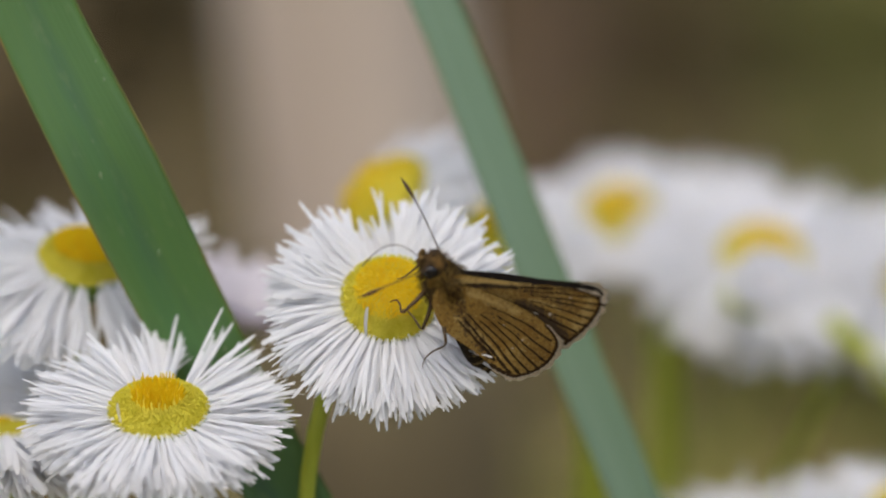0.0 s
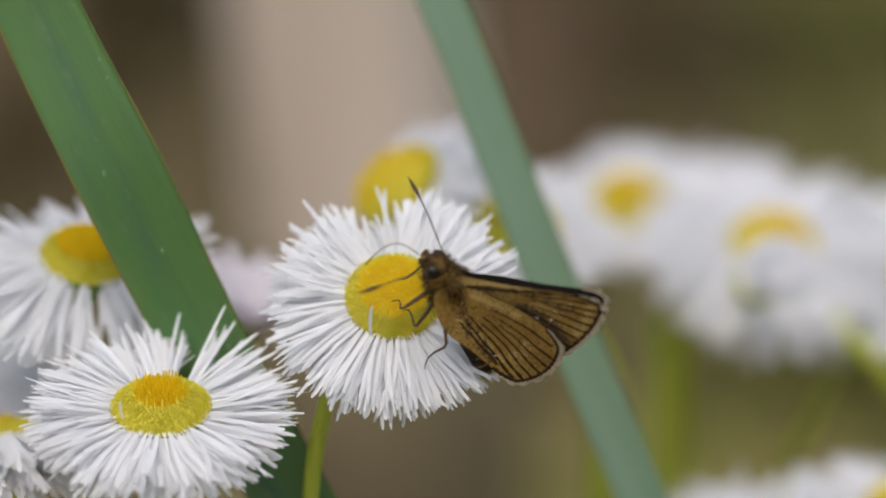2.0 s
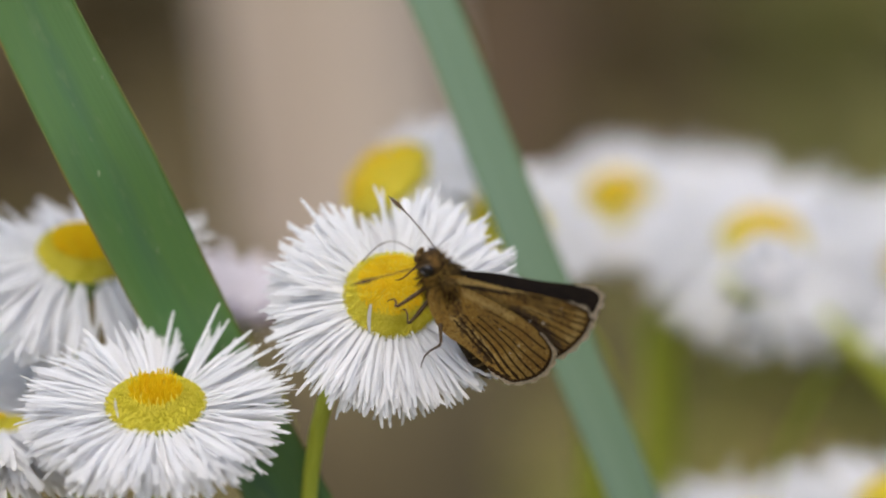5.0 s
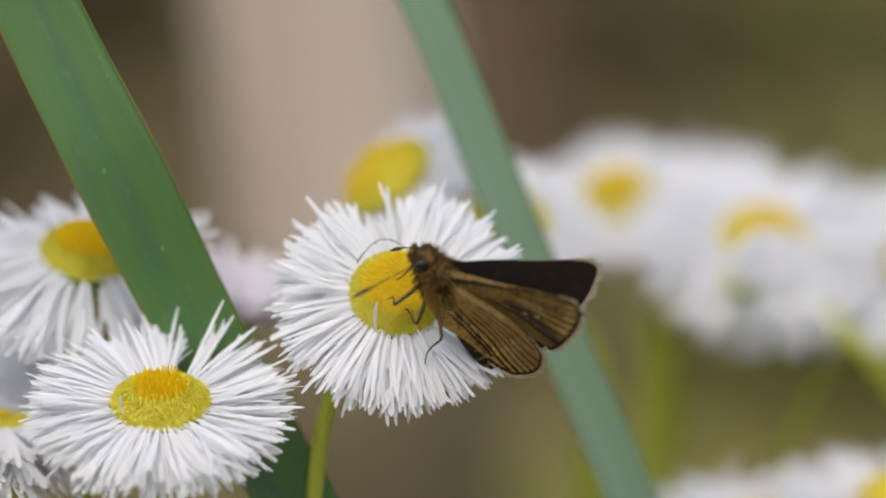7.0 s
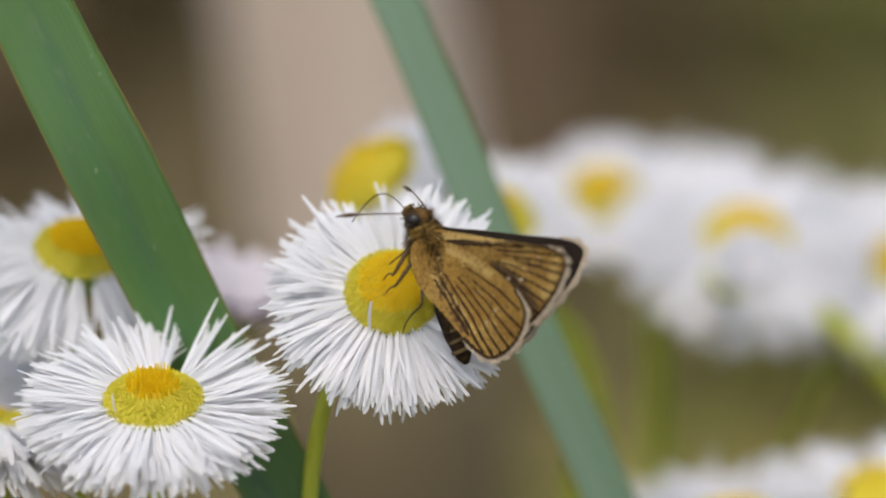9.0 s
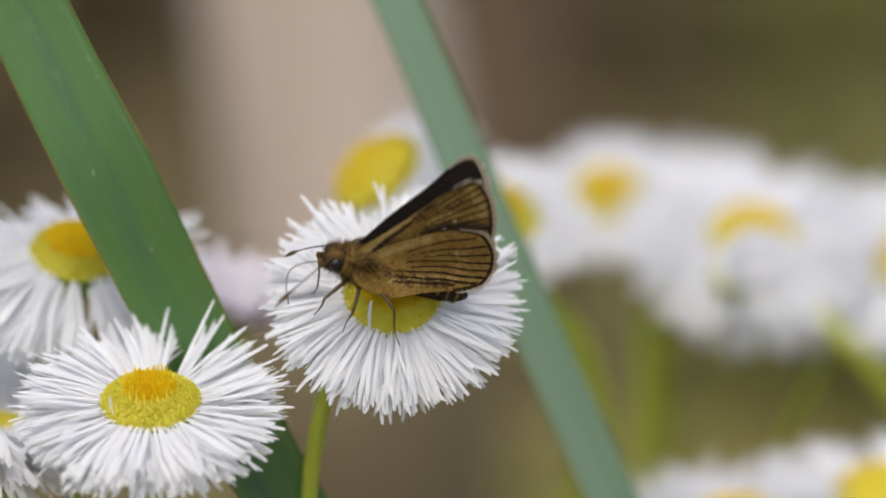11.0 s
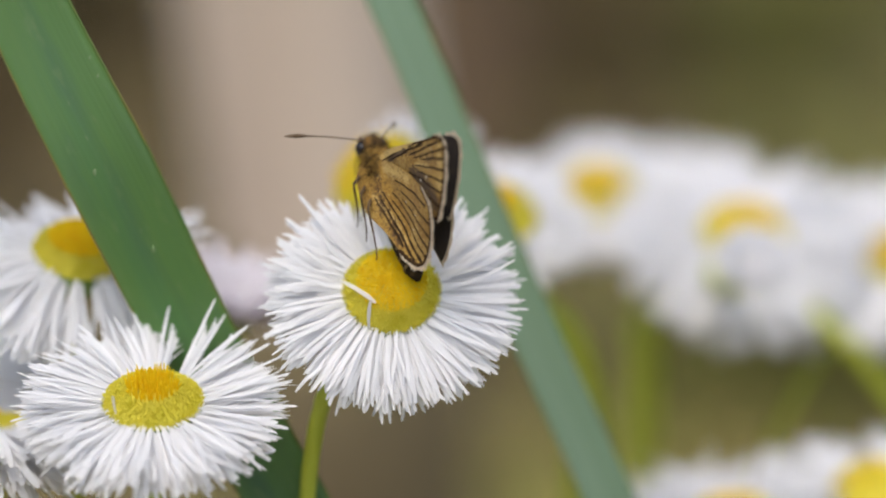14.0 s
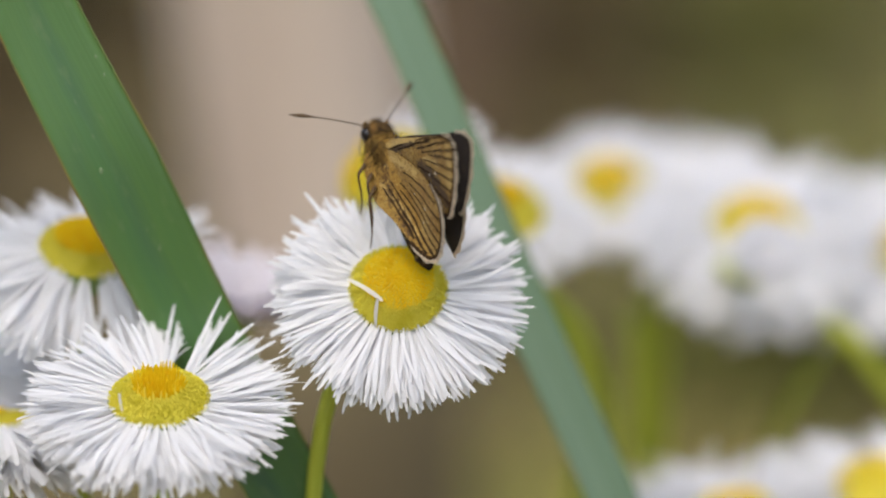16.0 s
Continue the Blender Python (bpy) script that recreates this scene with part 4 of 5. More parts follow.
def body():
    rng = random.Random(4)
    bm = bmesh.new()
    rounded(bm, mm(2.35, 1.25, 1.6), pose(0.0002, 0, 0, 0, 0, 0))
    thorax = part("thorax", bm, BODY, butterfly, "furry brown thorax")
    bm = bmesh.new()
    hairs(bm, rng, 1500, (0.4, 0, 0), (2.3, 1.35, 1.6), 0.85, 0.8)
    for s in (1, -1):
        hairs(bm, rng, 220, (1.0, s * 0.8, 0.9), (0.9, 0.5, 0.8), 0.8, 1.3)
    part("thorax_hair", bm, HAIR, thorax, "tan hair")["kind"] = "stuff"
    for x, r in ((1.95, 1.28), (2.35, 1.18)):
        bm = bmesh.new()
        for i in range(260):
            q = radians(rng.uniform(-35, 215))
            p = Vector((x + rng.gauss(0, 0.07), r * math.cos(q), 0.15 + r * math.sin(q)))
            d = Vector((-1.0, 0.5 * math.cos(q), 0.5 * math.sin(q))).normalized()
            a, b = d.orthogonal().normalized() * 0.035, d.cross(d.orthogonal()).normalized() * 0.035
            vs = [bm.verts.new((p + o) * 0.001) for o in (a, b - a, -b)]
            tip = bm.verts.new((p + d * rng.uniform(0.3, 0.5)) * 0.001)
            for k in range(3):
                bm.faces.new((vs[k], vs[(k + 1) % 3], tip))
        part("collar", bm, HAIR_GOLD, thorax, "golden band of hair behind the head")["kind"] = "stuff"
    bm = bmesh.new()
    rounded(bm, mm(1.1, 1.2, 1.15), pose(0.0028, 0, 0.0002))
    head = part("head", bm, BODY, butterfly, "hairy brown head")
    bm = bmesh.new()
    hairs(bm, rng, 520, (2.75, 0, 0.25), (1.0, 0.95, 1.1), 0.6, 0.1)
    hairs(bm, rng, 160, (2.0, 0, 0.8), (0.5, 1.1, 0.7), 0.7, 0.6)
    part("head_hair", bm, HAIR_DARK, head, "dark and tan hair")["kind"] = "stuff"
    for s in (1, -1):
        bm = bmesh.new()
        rounded(bm, mm(0.56, 0.40, 0.60), pose(0.0030, s * 0.00098, 0.00022), 20, 14)
        part("eye", bm, EYE, head, "large black eye")
        bm = bmesh.new()
        tube(bm, [mm(3.3, s * 0.35, -0.55), mm(3.9, s * 0.38, -0.45), mm(4.15, s * 0.4, -0.1), mm(4.22, s * 0.4, 0.12)], [0.00016, 0.00028, 0.00022, 0.00006], 7)
        part("palp", bm, HAIR, head, "hairy palp")
    bm = bmesh.new()
    pts = [mm(-1.6, 0, 0.0), mm(-3.2, 0, -0.25), mm(-5.0, 0, -0.55), mm(-7.0, 0, -0.85), mm(-8.6, 0, -1.02), mm(-9.2, 0, -1.08)]
    tube(bm, pts, [0.00105, 0.00122, 0.00118, 0.00100, 0.00062, 0.00022], 14)
    abdomen = part("abdomen", bm, ABDOMEN, butterfly, "dark abdomen with pale rings")
    for k in range(7):
        x = -2.6 - k * 0.9
        t = (-x - 1.6) / 7.6
        r = 1.22 - 0.62 * max(0, t - 0.25) ** 1.3
        bm = bmesh.new()
        z = -0.02 - 1.06 * t
        a = []
        for xx, rr in ((0.15, 0.985), (0.0, 1.025), (-0.15, 0.985)):
            a.append([bm.verts.new(mm(x + xx, r * rr * math.cos(q), z + r * rr * math.sin(q))) for q in [radians(-160 + 20 * i) for i in range(18)]])
        for ra, rb in zip(a, a[1:]):
            for i in range(17):
                bm.faces.new((ra[i], ra[i + 1], rb[i + 1], rb[i]))
        part("ring", bm, BAND_PALE, abdomen, "pale ring")
    bm = bmesh.new()
    hairs(bm, rng, 260, (-1.6, 0, -0.4), (1.4, 1.1, 1.0), 0.9, 1.2)
    part("abdomen_hair", bm, HAIR, abdomen, "tan hair")["kind"] = "stuff"
    bm = bmesh.new()
    tube(bm, bend(mm(0, 0, 0), mm(2.7, 0.2, -0.7), mm(3.0, 0.2, -1.5), mm(1.1, 0.3, -4.8), 16), [0.00004] * 17, 6)
    return part("proboscis", bm, LIMB, head, "thin uncoiled proboscis", Matrix.Translation(mm(3.7, 0, -0.4)))


proboscis = body()


def limb(name, pts, radii, at_hip, label):
    """A thin jointed limb, its origin at the hip or the antenna's base."""
    bm = bmesh.new()
    tube(bm, [p * 0.001 for p in pts], [r * 0.001 for r in radii], 7)
    return part(name, bm, LIMB, butterfly, label, Matrix.Translation(at_hip))


antennae, legs = {}, {}
for s in (1, -1):
    pts = bend(Vector((0, 0, 0)), Vector((2.3, 0, 0.15)), Vector((4.6, 0, 0.2)), Vector((6.9, 0, -0.25)), 18)
    rad = [0.055 + (0.13 * math.exp(-((i / 18 - 0.84) / 0.09) ** 2)) for i in range(19)]
    rad[-1] = 0.02
    antennae[s] = limb("antenna", pts, rad, mm(3.2, s * 0.6, 0.95), "thin clubbed antenna")
    for k, (x, reach) in enumerate(((1.3, 4.6), (0.3, 5.0), (-0.8, 5.7))):
        a = reach
        pts = [Vector((0, 0, 0)), Vector((a * 0.16, 0, 1.2)), Vector((a * 0.34, 0, 2.1)), Vector((a * 0.42, 0, 1.95)), Vector((a * 0.62, 0, 0.8)), Vector((a * 0.80, 0, 0.05)), Vector((a * 0.93, 0, -0.1)), Vector((a, 0, 0))]
        legs[s, k] = limb("leg", pts, [0.20, 0.18, 0.125, 0.10, 0.08, 0.065, 0.05, 0.035], mm(x, s * 0.8, -1.0), "thin brown leg")

# time; turn in the view, yaw, roll in degrees; aside, up, away in millimetres; opening of left forewing, left hindwing, right wings
FLIGHT = [(0, -57.21, 32.39, -30.26, 0.36, -3.33, -6.5, 0.7, 2.8, -0.5),
    (2, -57.58, 29.44, -34.03, 0.38, -3.59, -6.5, 0.8, 2.4, -0.3),
    (3, -59.02, 27.95, -36.09, 1.04, -3.73, -6.5, 1.83, 4.62, 1.08),
    (4, -62.98, 28.12, -32.43, 0.89, -3.82, -6.5, 7.79, 7.17, 1.9),
    (6.3, -48.17, 25.17, -42.98, -0.43, -3.35, -6.5, 3.32, 6.65, 1.55),
    (6.5, -51.62, 24.5, -39.21, -0.53, -3.38, -6.5, 6.02, 8.4, 4.63),
    (6.7, -51.9, 24.9, -38.5, -0.41, -3.40, -6.5, 6.8, 9.4, 5.4),
    (6.9, -52.3, 25.2, -37.9, -0.30, -3.42, -6.5, 15.0, 28.0, 12.0),
    (7.1, -52.8, 25.6, -37.3, -0.19, -3.45, -6.5, 9.0, 16.0, 7.0),
    (7.5, -53.7, 26.42, -36.14, 0.05, -3.49, -6.5, 6.96, 9.21, 5.27),
    (7.9, -55.2, 25.6, -33.6, 0.12, -3.48, -6.5, 13.0, 17.0, 11.0),
    (8.1, -56.6, 24.6, -32.3, 0.22, -3.40, -6.5, 7.84, 9.71, 6.6),
    (8.3, -64.35, 14.64, -27.43, 0.98, -1.82, -6.5, 5.62, 8.55, 3.18),
    (8.5, -64.96, 4.51, -26.54, -0.28, -0.93, -6.1, 4.69, 8.45, 2.47),
    (8.7, -65.4, 2.54, -31.1, -0.18, -0.98, -5.9, 8.26, 10.2, 7.58),
    (9, -66.2, 2.22, -26.89, -0.54, -1.01, -5.9, 7.69, 9.87, 6.62),
    (11.3, -7.6, 21.68, -39.32, -5.85, -1.85, -5.5, 5.54, 7.1, 2.65),
    (11.5, -6.3, 22.16, -39.21, -5.97, -2.02, -5.6, 4.83, 6.97, 2),
    (12, 9.56, 33.29, -52.82, -5.93, -4.13, -6.5, 3.09, 4.63, 1.34),
    (12.2, -17.16, 36.41, -45.49, -3.93, -2.42, -6.5, 1.87, 3.81, 1.22),
    (12.3, -30.84, 29.74, -30.04, -2.69, -1.57, -6.5, 1.85, 3.25, 0.4),
    (12.5, -37.8, 6.68, -18.02, -3.89, 0.53, -3.9, 2.6, 3.9, 0.3),
    (12.7, -44.69, -15.98, -32.04, -4.16, 1.84, -1.4, 2.7, 3.9, 0.5),
    (13, -47.88, -23.74, -40.41, -4.56, 2.46, -0.7, 1.68, 3.99, 0.83),
    (13.2, -55.04, -29.65, -46.15, -4.24, 3.17, 0.1, 1.37, 4.05, 0.76),
    (13.5, -65.46, -28.68, -58.39, -4.12, 4.54, 1, 1.4, 5.58, 1.09),
    (14, -67.89, -26.24, -59.43, -4.32, 5, 0.4, 1.24, 3.41, 0.53),
    (14.5, -66.83, -20.45, -60.07, -4.28, 5.48, -0.2, 1.28, 4.24, 0.74),
    (15, -66.72, -18.47, -60.74, -4.08, 5.59, -0.3, 1.34, 3.84, 0.75),
    (16, -66.26, -19.17, -61.23, -4.26, 5.91, 0, 1.76, 4.58, 1.31)]
PLANE = Matrix((SIDE, RISE, AWAY)).transposed()


def stance(turn, yaw, roll, r, u, d):
    """The butterfly's pose: seen from its left when all angles are nought."""
    c, s = math.cos(radians(turn)), math.sin(radians(turn))
    spin = Matrix(((c, -s, 0), (s, c, 0), (0, 0, 1)))
    side_on = Matrix(((-1, 0, 0), (0, 0, 1), (0, -1, 0)))
    m = PLANE @ spin @ side_on @ Matrix.Rotation(radians(yaw), 3, "Z") @ Matrix.Rotation(radians(roll), 3, "X")
    return Matrix.Translation(spot(r, u, d)) @ m.to_4x4()


def aimed(at, way, hint):
    """A frame at a place whose x runs along way and whose z leans towards hint."""
    x = way.normalized()
    y = hint.cross(x).normalized()
    z = x.cross(y)
    return Matrix.Translation(at) @ Matrix((x, y, z)).transposed().to_4x4()


# footholds on the flower: aside, up, away, for fore, middle and hind legs of each side, by stretch of time
HOLDS = [
    (0, {(1, 0): (-5.2, -4.6, -3.0), (1, 1): (-3.0, -4.9, -3.4), (1, 2): (-1.6, -9.4, -3.8), (-1, 0): (-4.2, -2.4, -1.8), (-1, 1): (-2.0, -2.2, -1.6), (-1, 2): (1.6, -6.6, -1.8)}),
    (8.0, {(1, 0): (-5.2, -4.9, -3.0), (1, 1): (-3.0, -5.3, -3.4), (1, 2): (-1.6, -9.5, -3.8), (-1, 0): (-4.2, -3.1, -1.8), (-1, 1): (-2.0, -2.9, -1.6), (-1, 2): (1.6, -7.3, -1.8)}),
    (8.5, {(1, 0): (-4.1, -2.9, -2.0), (1, 1): (-3.3, -4.5, -3.0), (1, 2): (-2.9, -7.7, -4.2), (-1, 0): (-4.0, -1.9, -1.2), (-1, 1): (-1.6, -1.9, -1.2), (-1, 2): (0.7, -4.3, -2.0)}),
    (9.2, {(1, 0): (-5.5, -4.5, -2.6), (1, 1): (-5.1, -4.7, -3.0), (1, 2): (-2.9, -7.7, -4.2), (-1, 0): (-4.0, -1.9, -1.2), (-1, 1): (-1.6, -1.9, -1.2), (-1, 2): (0.7, -4.3, -2.0)}),
    (11.3, {(1, 0): (-10.8, -6.7, -3.4), (1, 1): (-7.5, -6.9, -3.6), (1, 2): (-3.3, -7.3, -3.8), (-1, 0): (-10.6, -4.7, -2.0), (-1, 1): (-7.5, -3.5, -1.4), (-1, 2): (-3.5, -3.7, -2.0)}),
    (12.0, {(1, 0): (-10.6, -8.9, -4.4), (1, 1): (-8.0, -8.1, -4.2), (1, 2): (-2.9, -7.1, -3.8), (-1, 0): (-10.4, -6.1, -2.6), (-1, 1): (-7.5, -3.9, -1.6), (-1, 2): (-3.5, -3.7, -2.0)}),
    (12.5, {(1, 0): (-6.0, -6.7, -3.2), (1, 1): (-5.8, -4.3, -2.8), (1, 2): (-2.9, -7.1, -3.8), (-1, 0): (-6.1, -0.1, 1.6), (-1, 1): (-4.5, -1.7, -0.6), (-1, 2): (-1.6, -3.1, -1.8)}),
    (13.5, {(1, 0): (-6.9, -2.0, -1.0), (1, 1): (-5.9, -2.4, -1.6), (1, 2): (-4.5, -4.1, -2.9), (-1, 0): (-6.0, 1.7, 2.8), (-1, 1): (-3.1, -0.1, 0.6), (-1, 2): (-1.4, -1.7, -0.6)}),
    (16.0, {(1, 0): (-7.1, -0.1, 0.2), (1, 1): (-6.0, -2.5, -1.7), (1, 2): (-6.2, -2.3, -1.6), (-1, 0): (-6.4, 1.7, 2.8), (-1, 1): (-3.6, -0.1, 0.6), (-1, 2): (-1.8, -1.7, -0.6)}),
]
# antenna tips: time, then aside and up of the left and the right tip from the antenna's base, millimetres; the rest runs in depth
FEELERS = [
    (0, -5.3, -2.2, -2.7, 5.6), (2, -5.6, -1.9, -2.3, 5.5), (4, -5.7, -1.0, -2.3, 5.1), (6.5, -5.2, -3.0, -2.6, -0.4), (7.5, -5.4, -2.4, -3.7, 0.4),
    (8, -5.0, -1.2, -3.9, 2.0), (8.5, -5.6, -2.0, -1.9, 1.2), (9, -6.0, 0.0, -1.8, 2.2), (9.2, -5.8, -0.6, -2.2, 2.6), (11.3, -2.9, -2.7, -4.0, -1.0),
    (11.5, -2.0, -5.2, -4.4, -0.9), (12, -1.8, -3.6, -5.6, 0.6), (12.3, -4.0, -1.6, -4.3, 3.0), (12.5, -5.0, -2.5, -4.0, 1.0), (12.7, -6.3, -0.3, -0.4, 3.0),
    (13, -5.2, -2.8, 0.2, 1.6), (13.5, -6.0, 0.5, 1.0, 1.4), (14, -5.9, 0.5, 1.2, 1.4), (14.5, -4.7, -2.2, 1.4, 1.4), (15, -6.0, -0.4, 1.9, 1.6), (16, -6.6, 1.2, 2.2, 3.4),
]


def blend(table, t):
    """Values between two rows of a table."""
    for a, b in zip(table, table[1:]):
        if a[0] <= t <= b[0]:
            k = (t - a[0]) / (b[0] - a[0])
            return a, b, k
    return table[-1], table[-1], 0.0


# ---- all that moves ----
SWAYS = [
    ([near_flower, low_left_flower], [(0, 0.00, 0.00), (0.5, 0.00, 0.00), (1, -0.01, 0.01), (1.5, -0.01, 0.03), (2, -0.01, 0.03), (2.5, -0.01, 0.03), (3, -0.01, 0.03), (3.5, -0.01, 0.05), (4, -0.01, 0.07), (6.5, -0.06, 0.07), (7, -0.05, 0.12), (7.5, -0.05, 0.14), (8, -0.04, 0.14), (8.5, -0.03, 0.14), (9, -0.01, 0.14), (11.5, -0.05, 0.21), (12, -0.06, 0.14), (12.5, -0.07, 0.10), (13, -0.08, 0.12), (13.5, -0.08, 0.14), (14, -0.09, 0.12), (14.5, -0.09, 0.10), (15, -0.10, 0.14), (15.5, -0.10, 0.17), (16, -0.12, 0.14)]),
    ([broad_blade], [(0, 0.00, 0.00), (0.5, 0.02, 0.00), (1, 0.04, 0.02), (1.5, 0.04, 0.03), (2, 0.06, 0.02), (2.5, 0.08, -0.02), (3, 0.08, -0.03), (3.5, 0.08, -0.03), (4, 0.08, -0.07), (6.5, 0.26, -0.14), (7, 0.20, -0.18), (7.5, 0.18, -0.25), (8, 0.17, -0.28), (8.5, 0.14, -0.27), (9, 0.07, -0.21), (11.5, 0.10, -0.28), (12, 0.08, -0.30), (12.5, 0.10, -0.32), (13, 0.13, -0.30), (13.5, 0.13, -0.28), (14, 0.12, -0.28), (14.5, 0.10, -0.30), (15, 0.14, -0.30), (15.5, 0.18, -0.28), (16, 0.16, -0.35)]),
    ([left_flower, far_left_flower, bud_flower], [(0, 0.00, 0.00), (0.5, 0.07, 0.00), (1, 0.06, 0.00), (1.5, 0.01, 0.00), (2, 0.01, 0.00), (2.5, 0.05, 0.00), (3, 0.07, 0.00), (3.5, 0.08, 0.00), (4, 0.12, 0.00), (6.5, 0.29, 0.00), (7, 0.23, 0.00), (7.5, 0.23, 0.00), (8, 0.22, 0.00), (8.5, 0.17, 0.00), (9, 0.10, 0.00), (11.5, 0.17, 0.00), (12, 0.24, 0.00), (12.5, 0.31, 0.00), (13, 0.35, 0.00), (13.5, 0.37, 0.00), (14, 0.38, 0.00), (14.5, 0.39, 0.00), (15, 0.41, 0.00), (15.5, 0.44, 0.00), (16, 0.48, 0.00)]),
    ([mid_flower], [(0, 0.00, 0.00), (0.5, 0.08, -0.04), (1, 0.11, -0.04), (1.5, 0.11, -0.02), (2, 0.13, -0.02), (2.5, 0.17, -0.03), (3, 0.18, -0.04), (3.5, 0.20, -0.05), (4, 0.30, -0.05), (6.5, 0.51, -0.12), (7, 0.52, -0.13), (7.5, 0.56, -0.15), (8, 0.61, -0.13), (8.5, 0.68, -0.12), (9, 0.70, -0.13), (11.5, 0.90, 0.08), (12, 0.72, -0.05), (12.5, 0.62, -0.13), (13, 0.62, -0.12), (13.5, 0.63, -0.11), (14, 0.60, -0.09), (14.5, 0.59, -0.07), (15, 0.63, -0.06), (15.5, 0.66, -0.07), (16, 0.64, -0.13)]),
    ([back_flower, behind_flower], [(0, 0.00, 0.00), (0.5, 0.48, 0.22), (1, 0.76, 0.47), (1.5, 0.89, 0.64), (2, 1.04, 0.70), (2.5, 1.25, 0.70), (3, 1.35, 0.69), (3.5, 1.20, 0.70), (4, 0.91, 0.72), (6.5, 0.91, 0.91), (7, 0.63, 0.90), (7.5, 0.43, 0.88), (8, 0.18, 0.87), (8.5, -0.18, 0.87), (9, -0.50, 0.94), (11.5, 0.55, 1.36), (12, 0.43, 1.21), (12.5, 0.40, 1.13), (13, 0.49, 1.15), (13.5, 0.61, 1.19), (14, 0.68, 1.20), (14.5, 0.76, 1.24), (15, 0.87, 1.30), (15.5, 0.93, 1.33), (16, 1.04, 1.29)]),
    (right_flowers, [(0, 0.00, 0.00), (0.5, 0.96, 0.53), (1, 1.15, 0.86), (1.5, 0.96, 1.00), (2, 0.96, 1.02), (2.5, 1.09, 0.98), (3, 1.10, 0.92), (3.5, 0.92, 0.89), (4, 0.71, 0.85), (6.5, 1.19, 1.02), (7, 0.84, 1.00), (7.5, 0.54, 0.98), (8, 0.15, 0.96), (8.5, -0.41, 0.97), (9, -0.97, 1.04), (11.5, 0.55, 1.22), (12, 0.44, 1.18), (12.5, 0.37, 1.17), (13, 0.36, 1.18), (13.5, 0.35, 1.16), (14, 0.27, 1.11), (14.5, 0.30, 1.14), (15, 0.58, 1.29), (15.5, 0.95, 1.45), (16, 1.40, 1.55)]),
    (low_flowers, [(0, 0.00, 0.00), (0.5, -0.06, -0.01), (1, -0.18, 0.07), (1.5, -0.36, 0.16), (2, -0.44, 0.21), (2.5, -0.42, 0.24), (3, -0.52, 0.26), (3.5, -0.66, 0.29), (4, -0.55, 0.33), (6.5, -0.33, 0.20), (7, -0.63, 0.19), (7.5, -0.94, 0.28), (8, -1.34, 0.44), (8.5, -1.85, 0.61), (9, -2.34, 0.85), (11.5, -1.73, 1.20), (12, -1.81, 1.08), (12.5, -1.82, 1.00), (13, -1.75, 1.01), (13.5, -1.66, 1.03), (14, -1.62, 1.03), (14.5, -1.60, 1.06), (15, -1.60, 1.10), (15.5, -1.66, 1.11), (16, -1.67, 1.06)]),
    ([thin_blade], [(0, 0.00, 0.00), (0.5, 0.38, 0.00), (1, 0.45, 0.00), (1.5, 0.34, 0.00), (2, 0.35, 0.00), (2.5, 0.46, 0.00), (3, 0.46, 0.00), (3.5, 0.32, 0.00), (4, 0.20, 0.00), (6.5, -0.35, 0.00), (7, -0.73, 0.00), (7.5, -1.17, 0.00), (8, -1.67, 0.00), (8.5, -2.19, 0.00), (9, -2.64, 0.00), (11.5, -1.98, 0.00), (12, -2.16, 0.00), (12.5, -2.26, 0.00), (13, -2.27, 0.00), (13.5, -2.27, 0.00), (14, -2.31, 0.00), (14.5, -2.35, 0.00), (15, -2.40, 0.00), (15.5, -2.51, 0.00), (16, -2.58, 0.00)]),
]


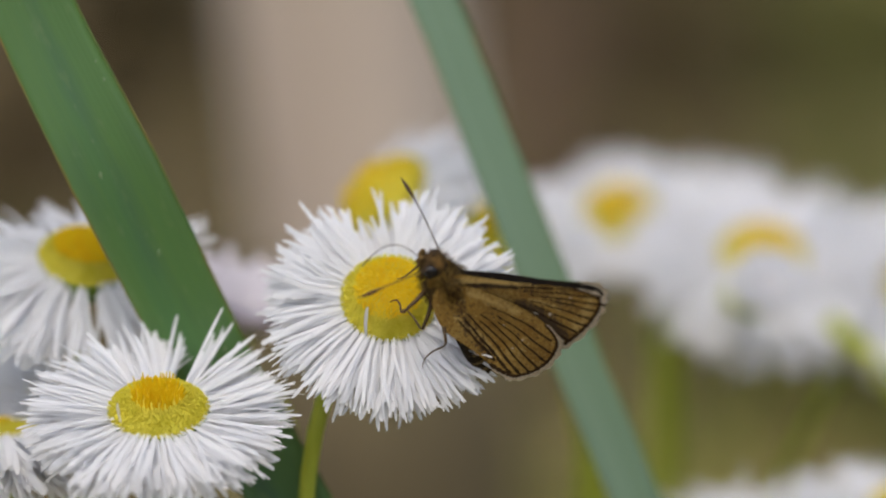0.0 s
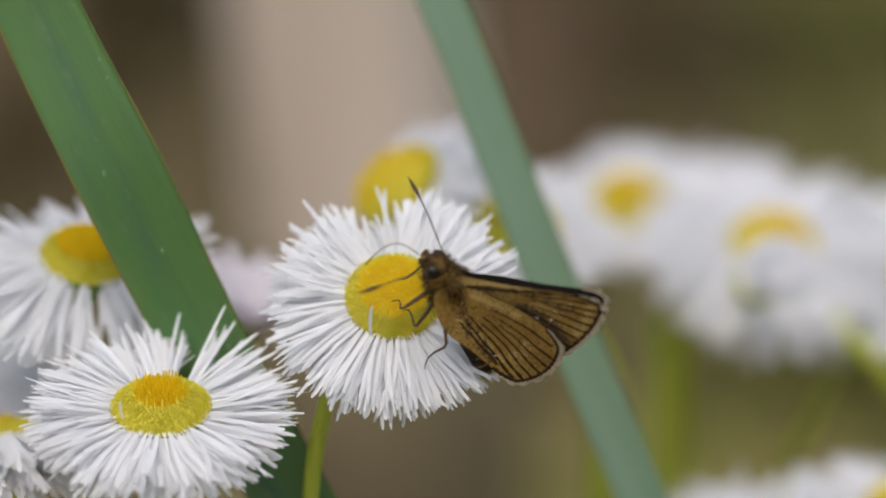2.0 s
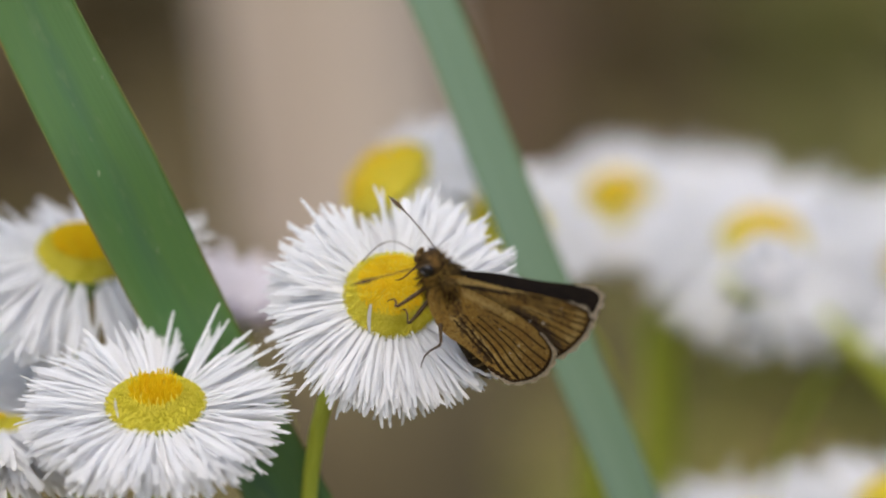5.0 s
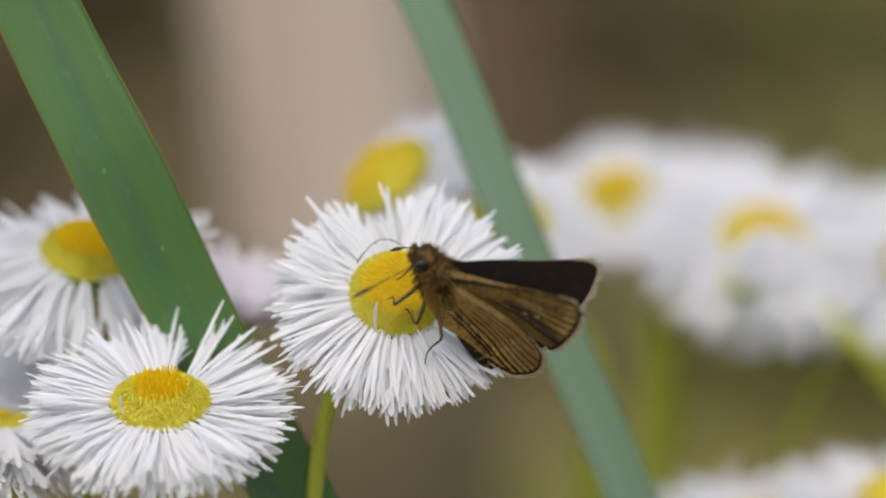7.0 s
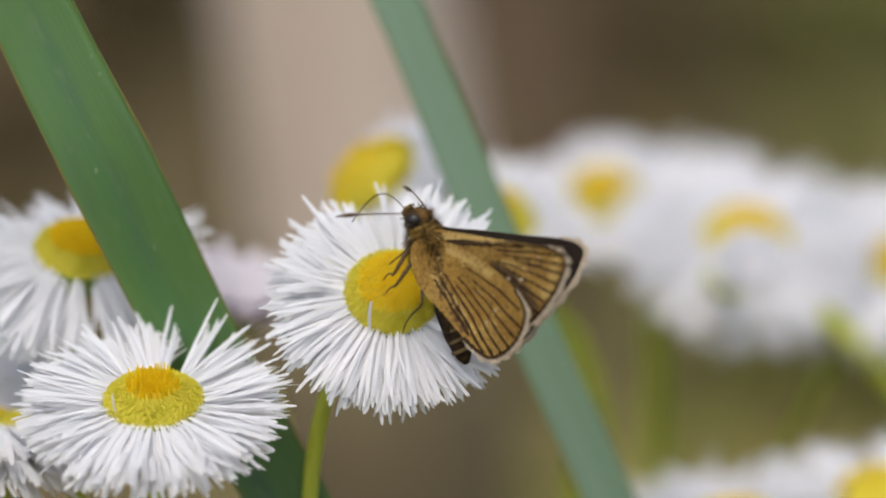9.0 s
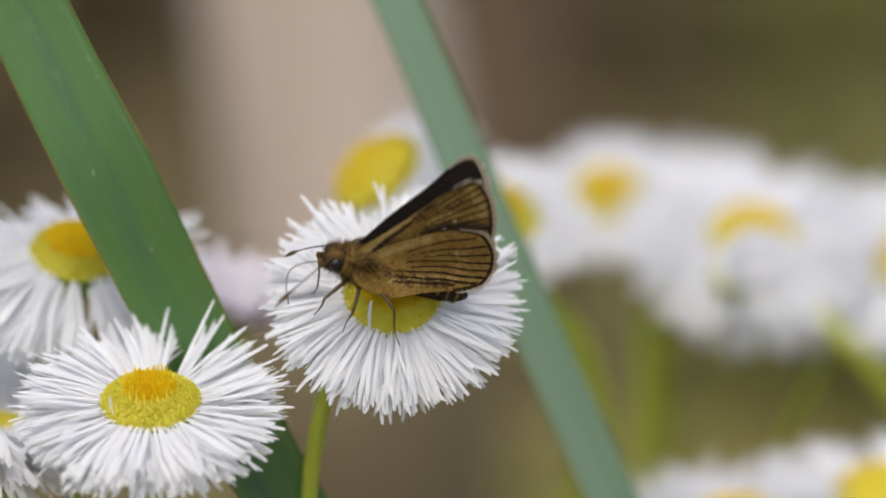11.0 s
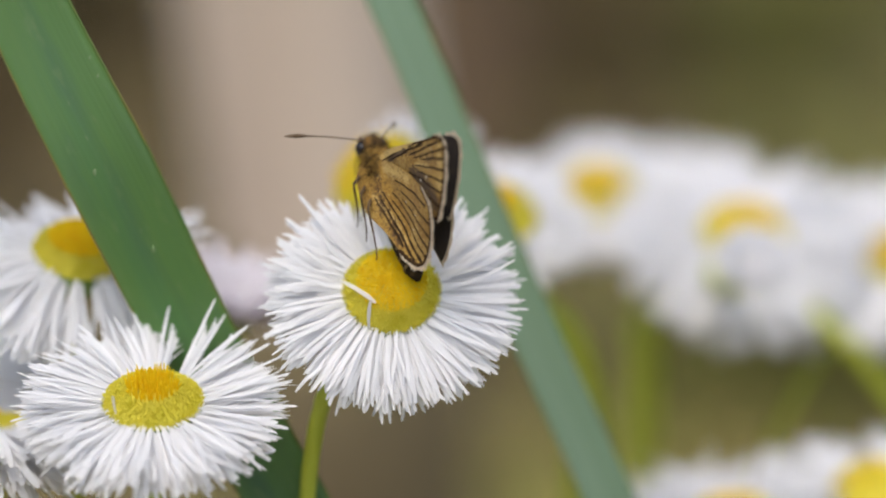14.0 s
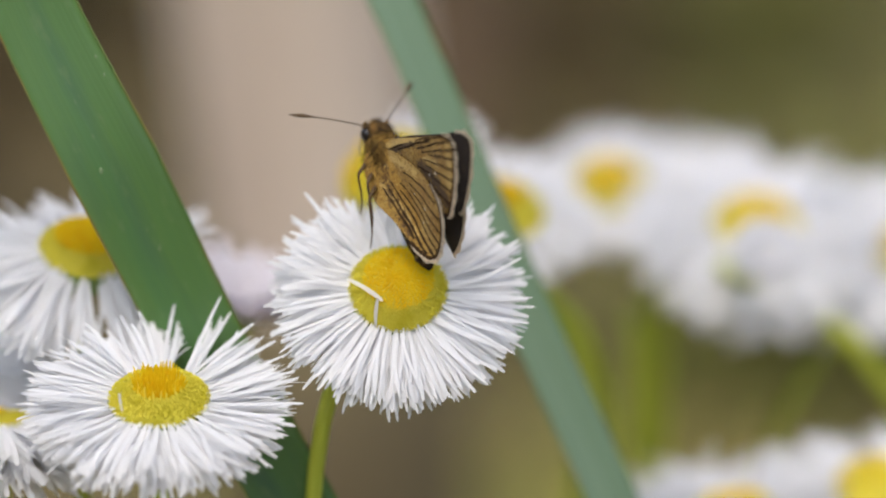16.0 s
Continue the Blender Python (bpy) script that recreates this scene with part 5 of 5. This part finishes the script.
def motions():
    for things, rows in SWAYS:
        for ob in things:
            home = ob.location.copy()
            if ob == thin_blade:
                # this leaf also tips over slowly as it sways
                hub = spot(8.3, 0, 24)
                lean = lambda t: np.interp(t, (0, 4, 9, 12.5, 16), (0, -0.2, 1.1, 1.3, 1.5))
                walk(ob, [(t, Matrix.Translation(hub + (SIDE * r + RISE * u) * 0.001) @ Matrix.Rotation(radians(lean(t)), 4, -AWAY) @ Matrix.Translation(home - hub)) for t, r, u in rows])
                continue
            walk(ob, [(t, Matrix.Translation(home + (SIDE * r + RISE * u) * 0.001)) for t, r, u in rows])
    body_rows, wing_rows, limb_rows = [], {k: [] for k in wings}, {k: [] for k in (*legs, *antennae)}
    hips = {k: ob.matrix_basis.translation.copy() for k, ob in legs.items()}
    for row in FLIGHT:
        t = row[0]
        m = stance(*row[1:7])
        body_rows.append((t, m))
        for (kind, side), ob in wings.items():
            angle = row[9] if side < 0 else (row[7] if kind == "fore" else row[8])
            if (kind, side) == ("hind", -1):
                angle += np.interp(t, (8.1, 8.7, 9.2, 11.3), (0, 7, 7, 0))
            wing_rows[kind, side].append((t, Matrix.Translation(HINGE[kind] + mm(0, side * 0.30, 0)) @ Matrix.Rotation(-side * radians(angle), 4, "X")))
        back = m.inverted()
        a, b, k = blend(HOLDS, t)
        for key, ob in legs.items():
            hold = Vector(a[1][key]).lerp(Vector(b[1][key]), k)
            hip = hips[key]
            way = back @ spot(*hold) - hip
            limb_rows[key].append((t, aimed(hip, way, Vector((0.3, key[0] * 0.6, 1)))))
        a, b, k = blend(FEELERS, t)
        va = [p + (q - p) * k for p, q in zip(a, b)]
        for side, (du, dv) in ((1, va[1:3]), (-1, va[3:5])):
            base = mm(3.2, side * 0.6, 0.95)
            deep = math.sqrt(max(0.2, 6.9 ** 2 - du * du - dv * dv))
            away = deep * (-0.35 if side > 0 else 0.8 if row[2] <= 0 else 0.15 if math.hypot(du, dv) > 4.5 else 0.95)
            way = back.to_3x3() @ (SIDE * du + RISE * dv + AWAY * away)
            limb_rows[side].append((t, aimed(base, way, Vector((0.2, 0, 1)))))
    walk(butterfly, body_rows)
    # the proboscis is drawn in under the body once the feeding ends
    suck = lambda a: Matrix.Translation(mm(3.7, 0, -0.4)) @ Matrix.Rotation(radians(a), 4, "Y")
    walk(proboscis, [(0, suck(0)), (12.0, suck(0)), (12.4, suck(60)), (16, suck(66))])
    # one ray is pushed in over the disk by a passing leg
    lain = bent_ray.matrix_basis.copy()
    place, turn, size = lain.decompose()
    axis = facing(57) @ Vector((0, 0, 1))
    turned = lambda a: Matrix.LocRotScale(place, (Matrix.Rotation(radians(a), 3, axis) @ turn.to_matrix()).to_quaternion(), None)
    walk(bent_ray, [(0, turned(-150)), (12.0, turned(-150)), (12.15, turned(-75)), (12.3, turned(0)), (16, turned(0))])
    for k, ob in wings.items():
        walk(ob, wing_rows[k])
    for k, ob in {**legs, **antennae}.items():
        walk(ob, limb_rows[k])


motions()
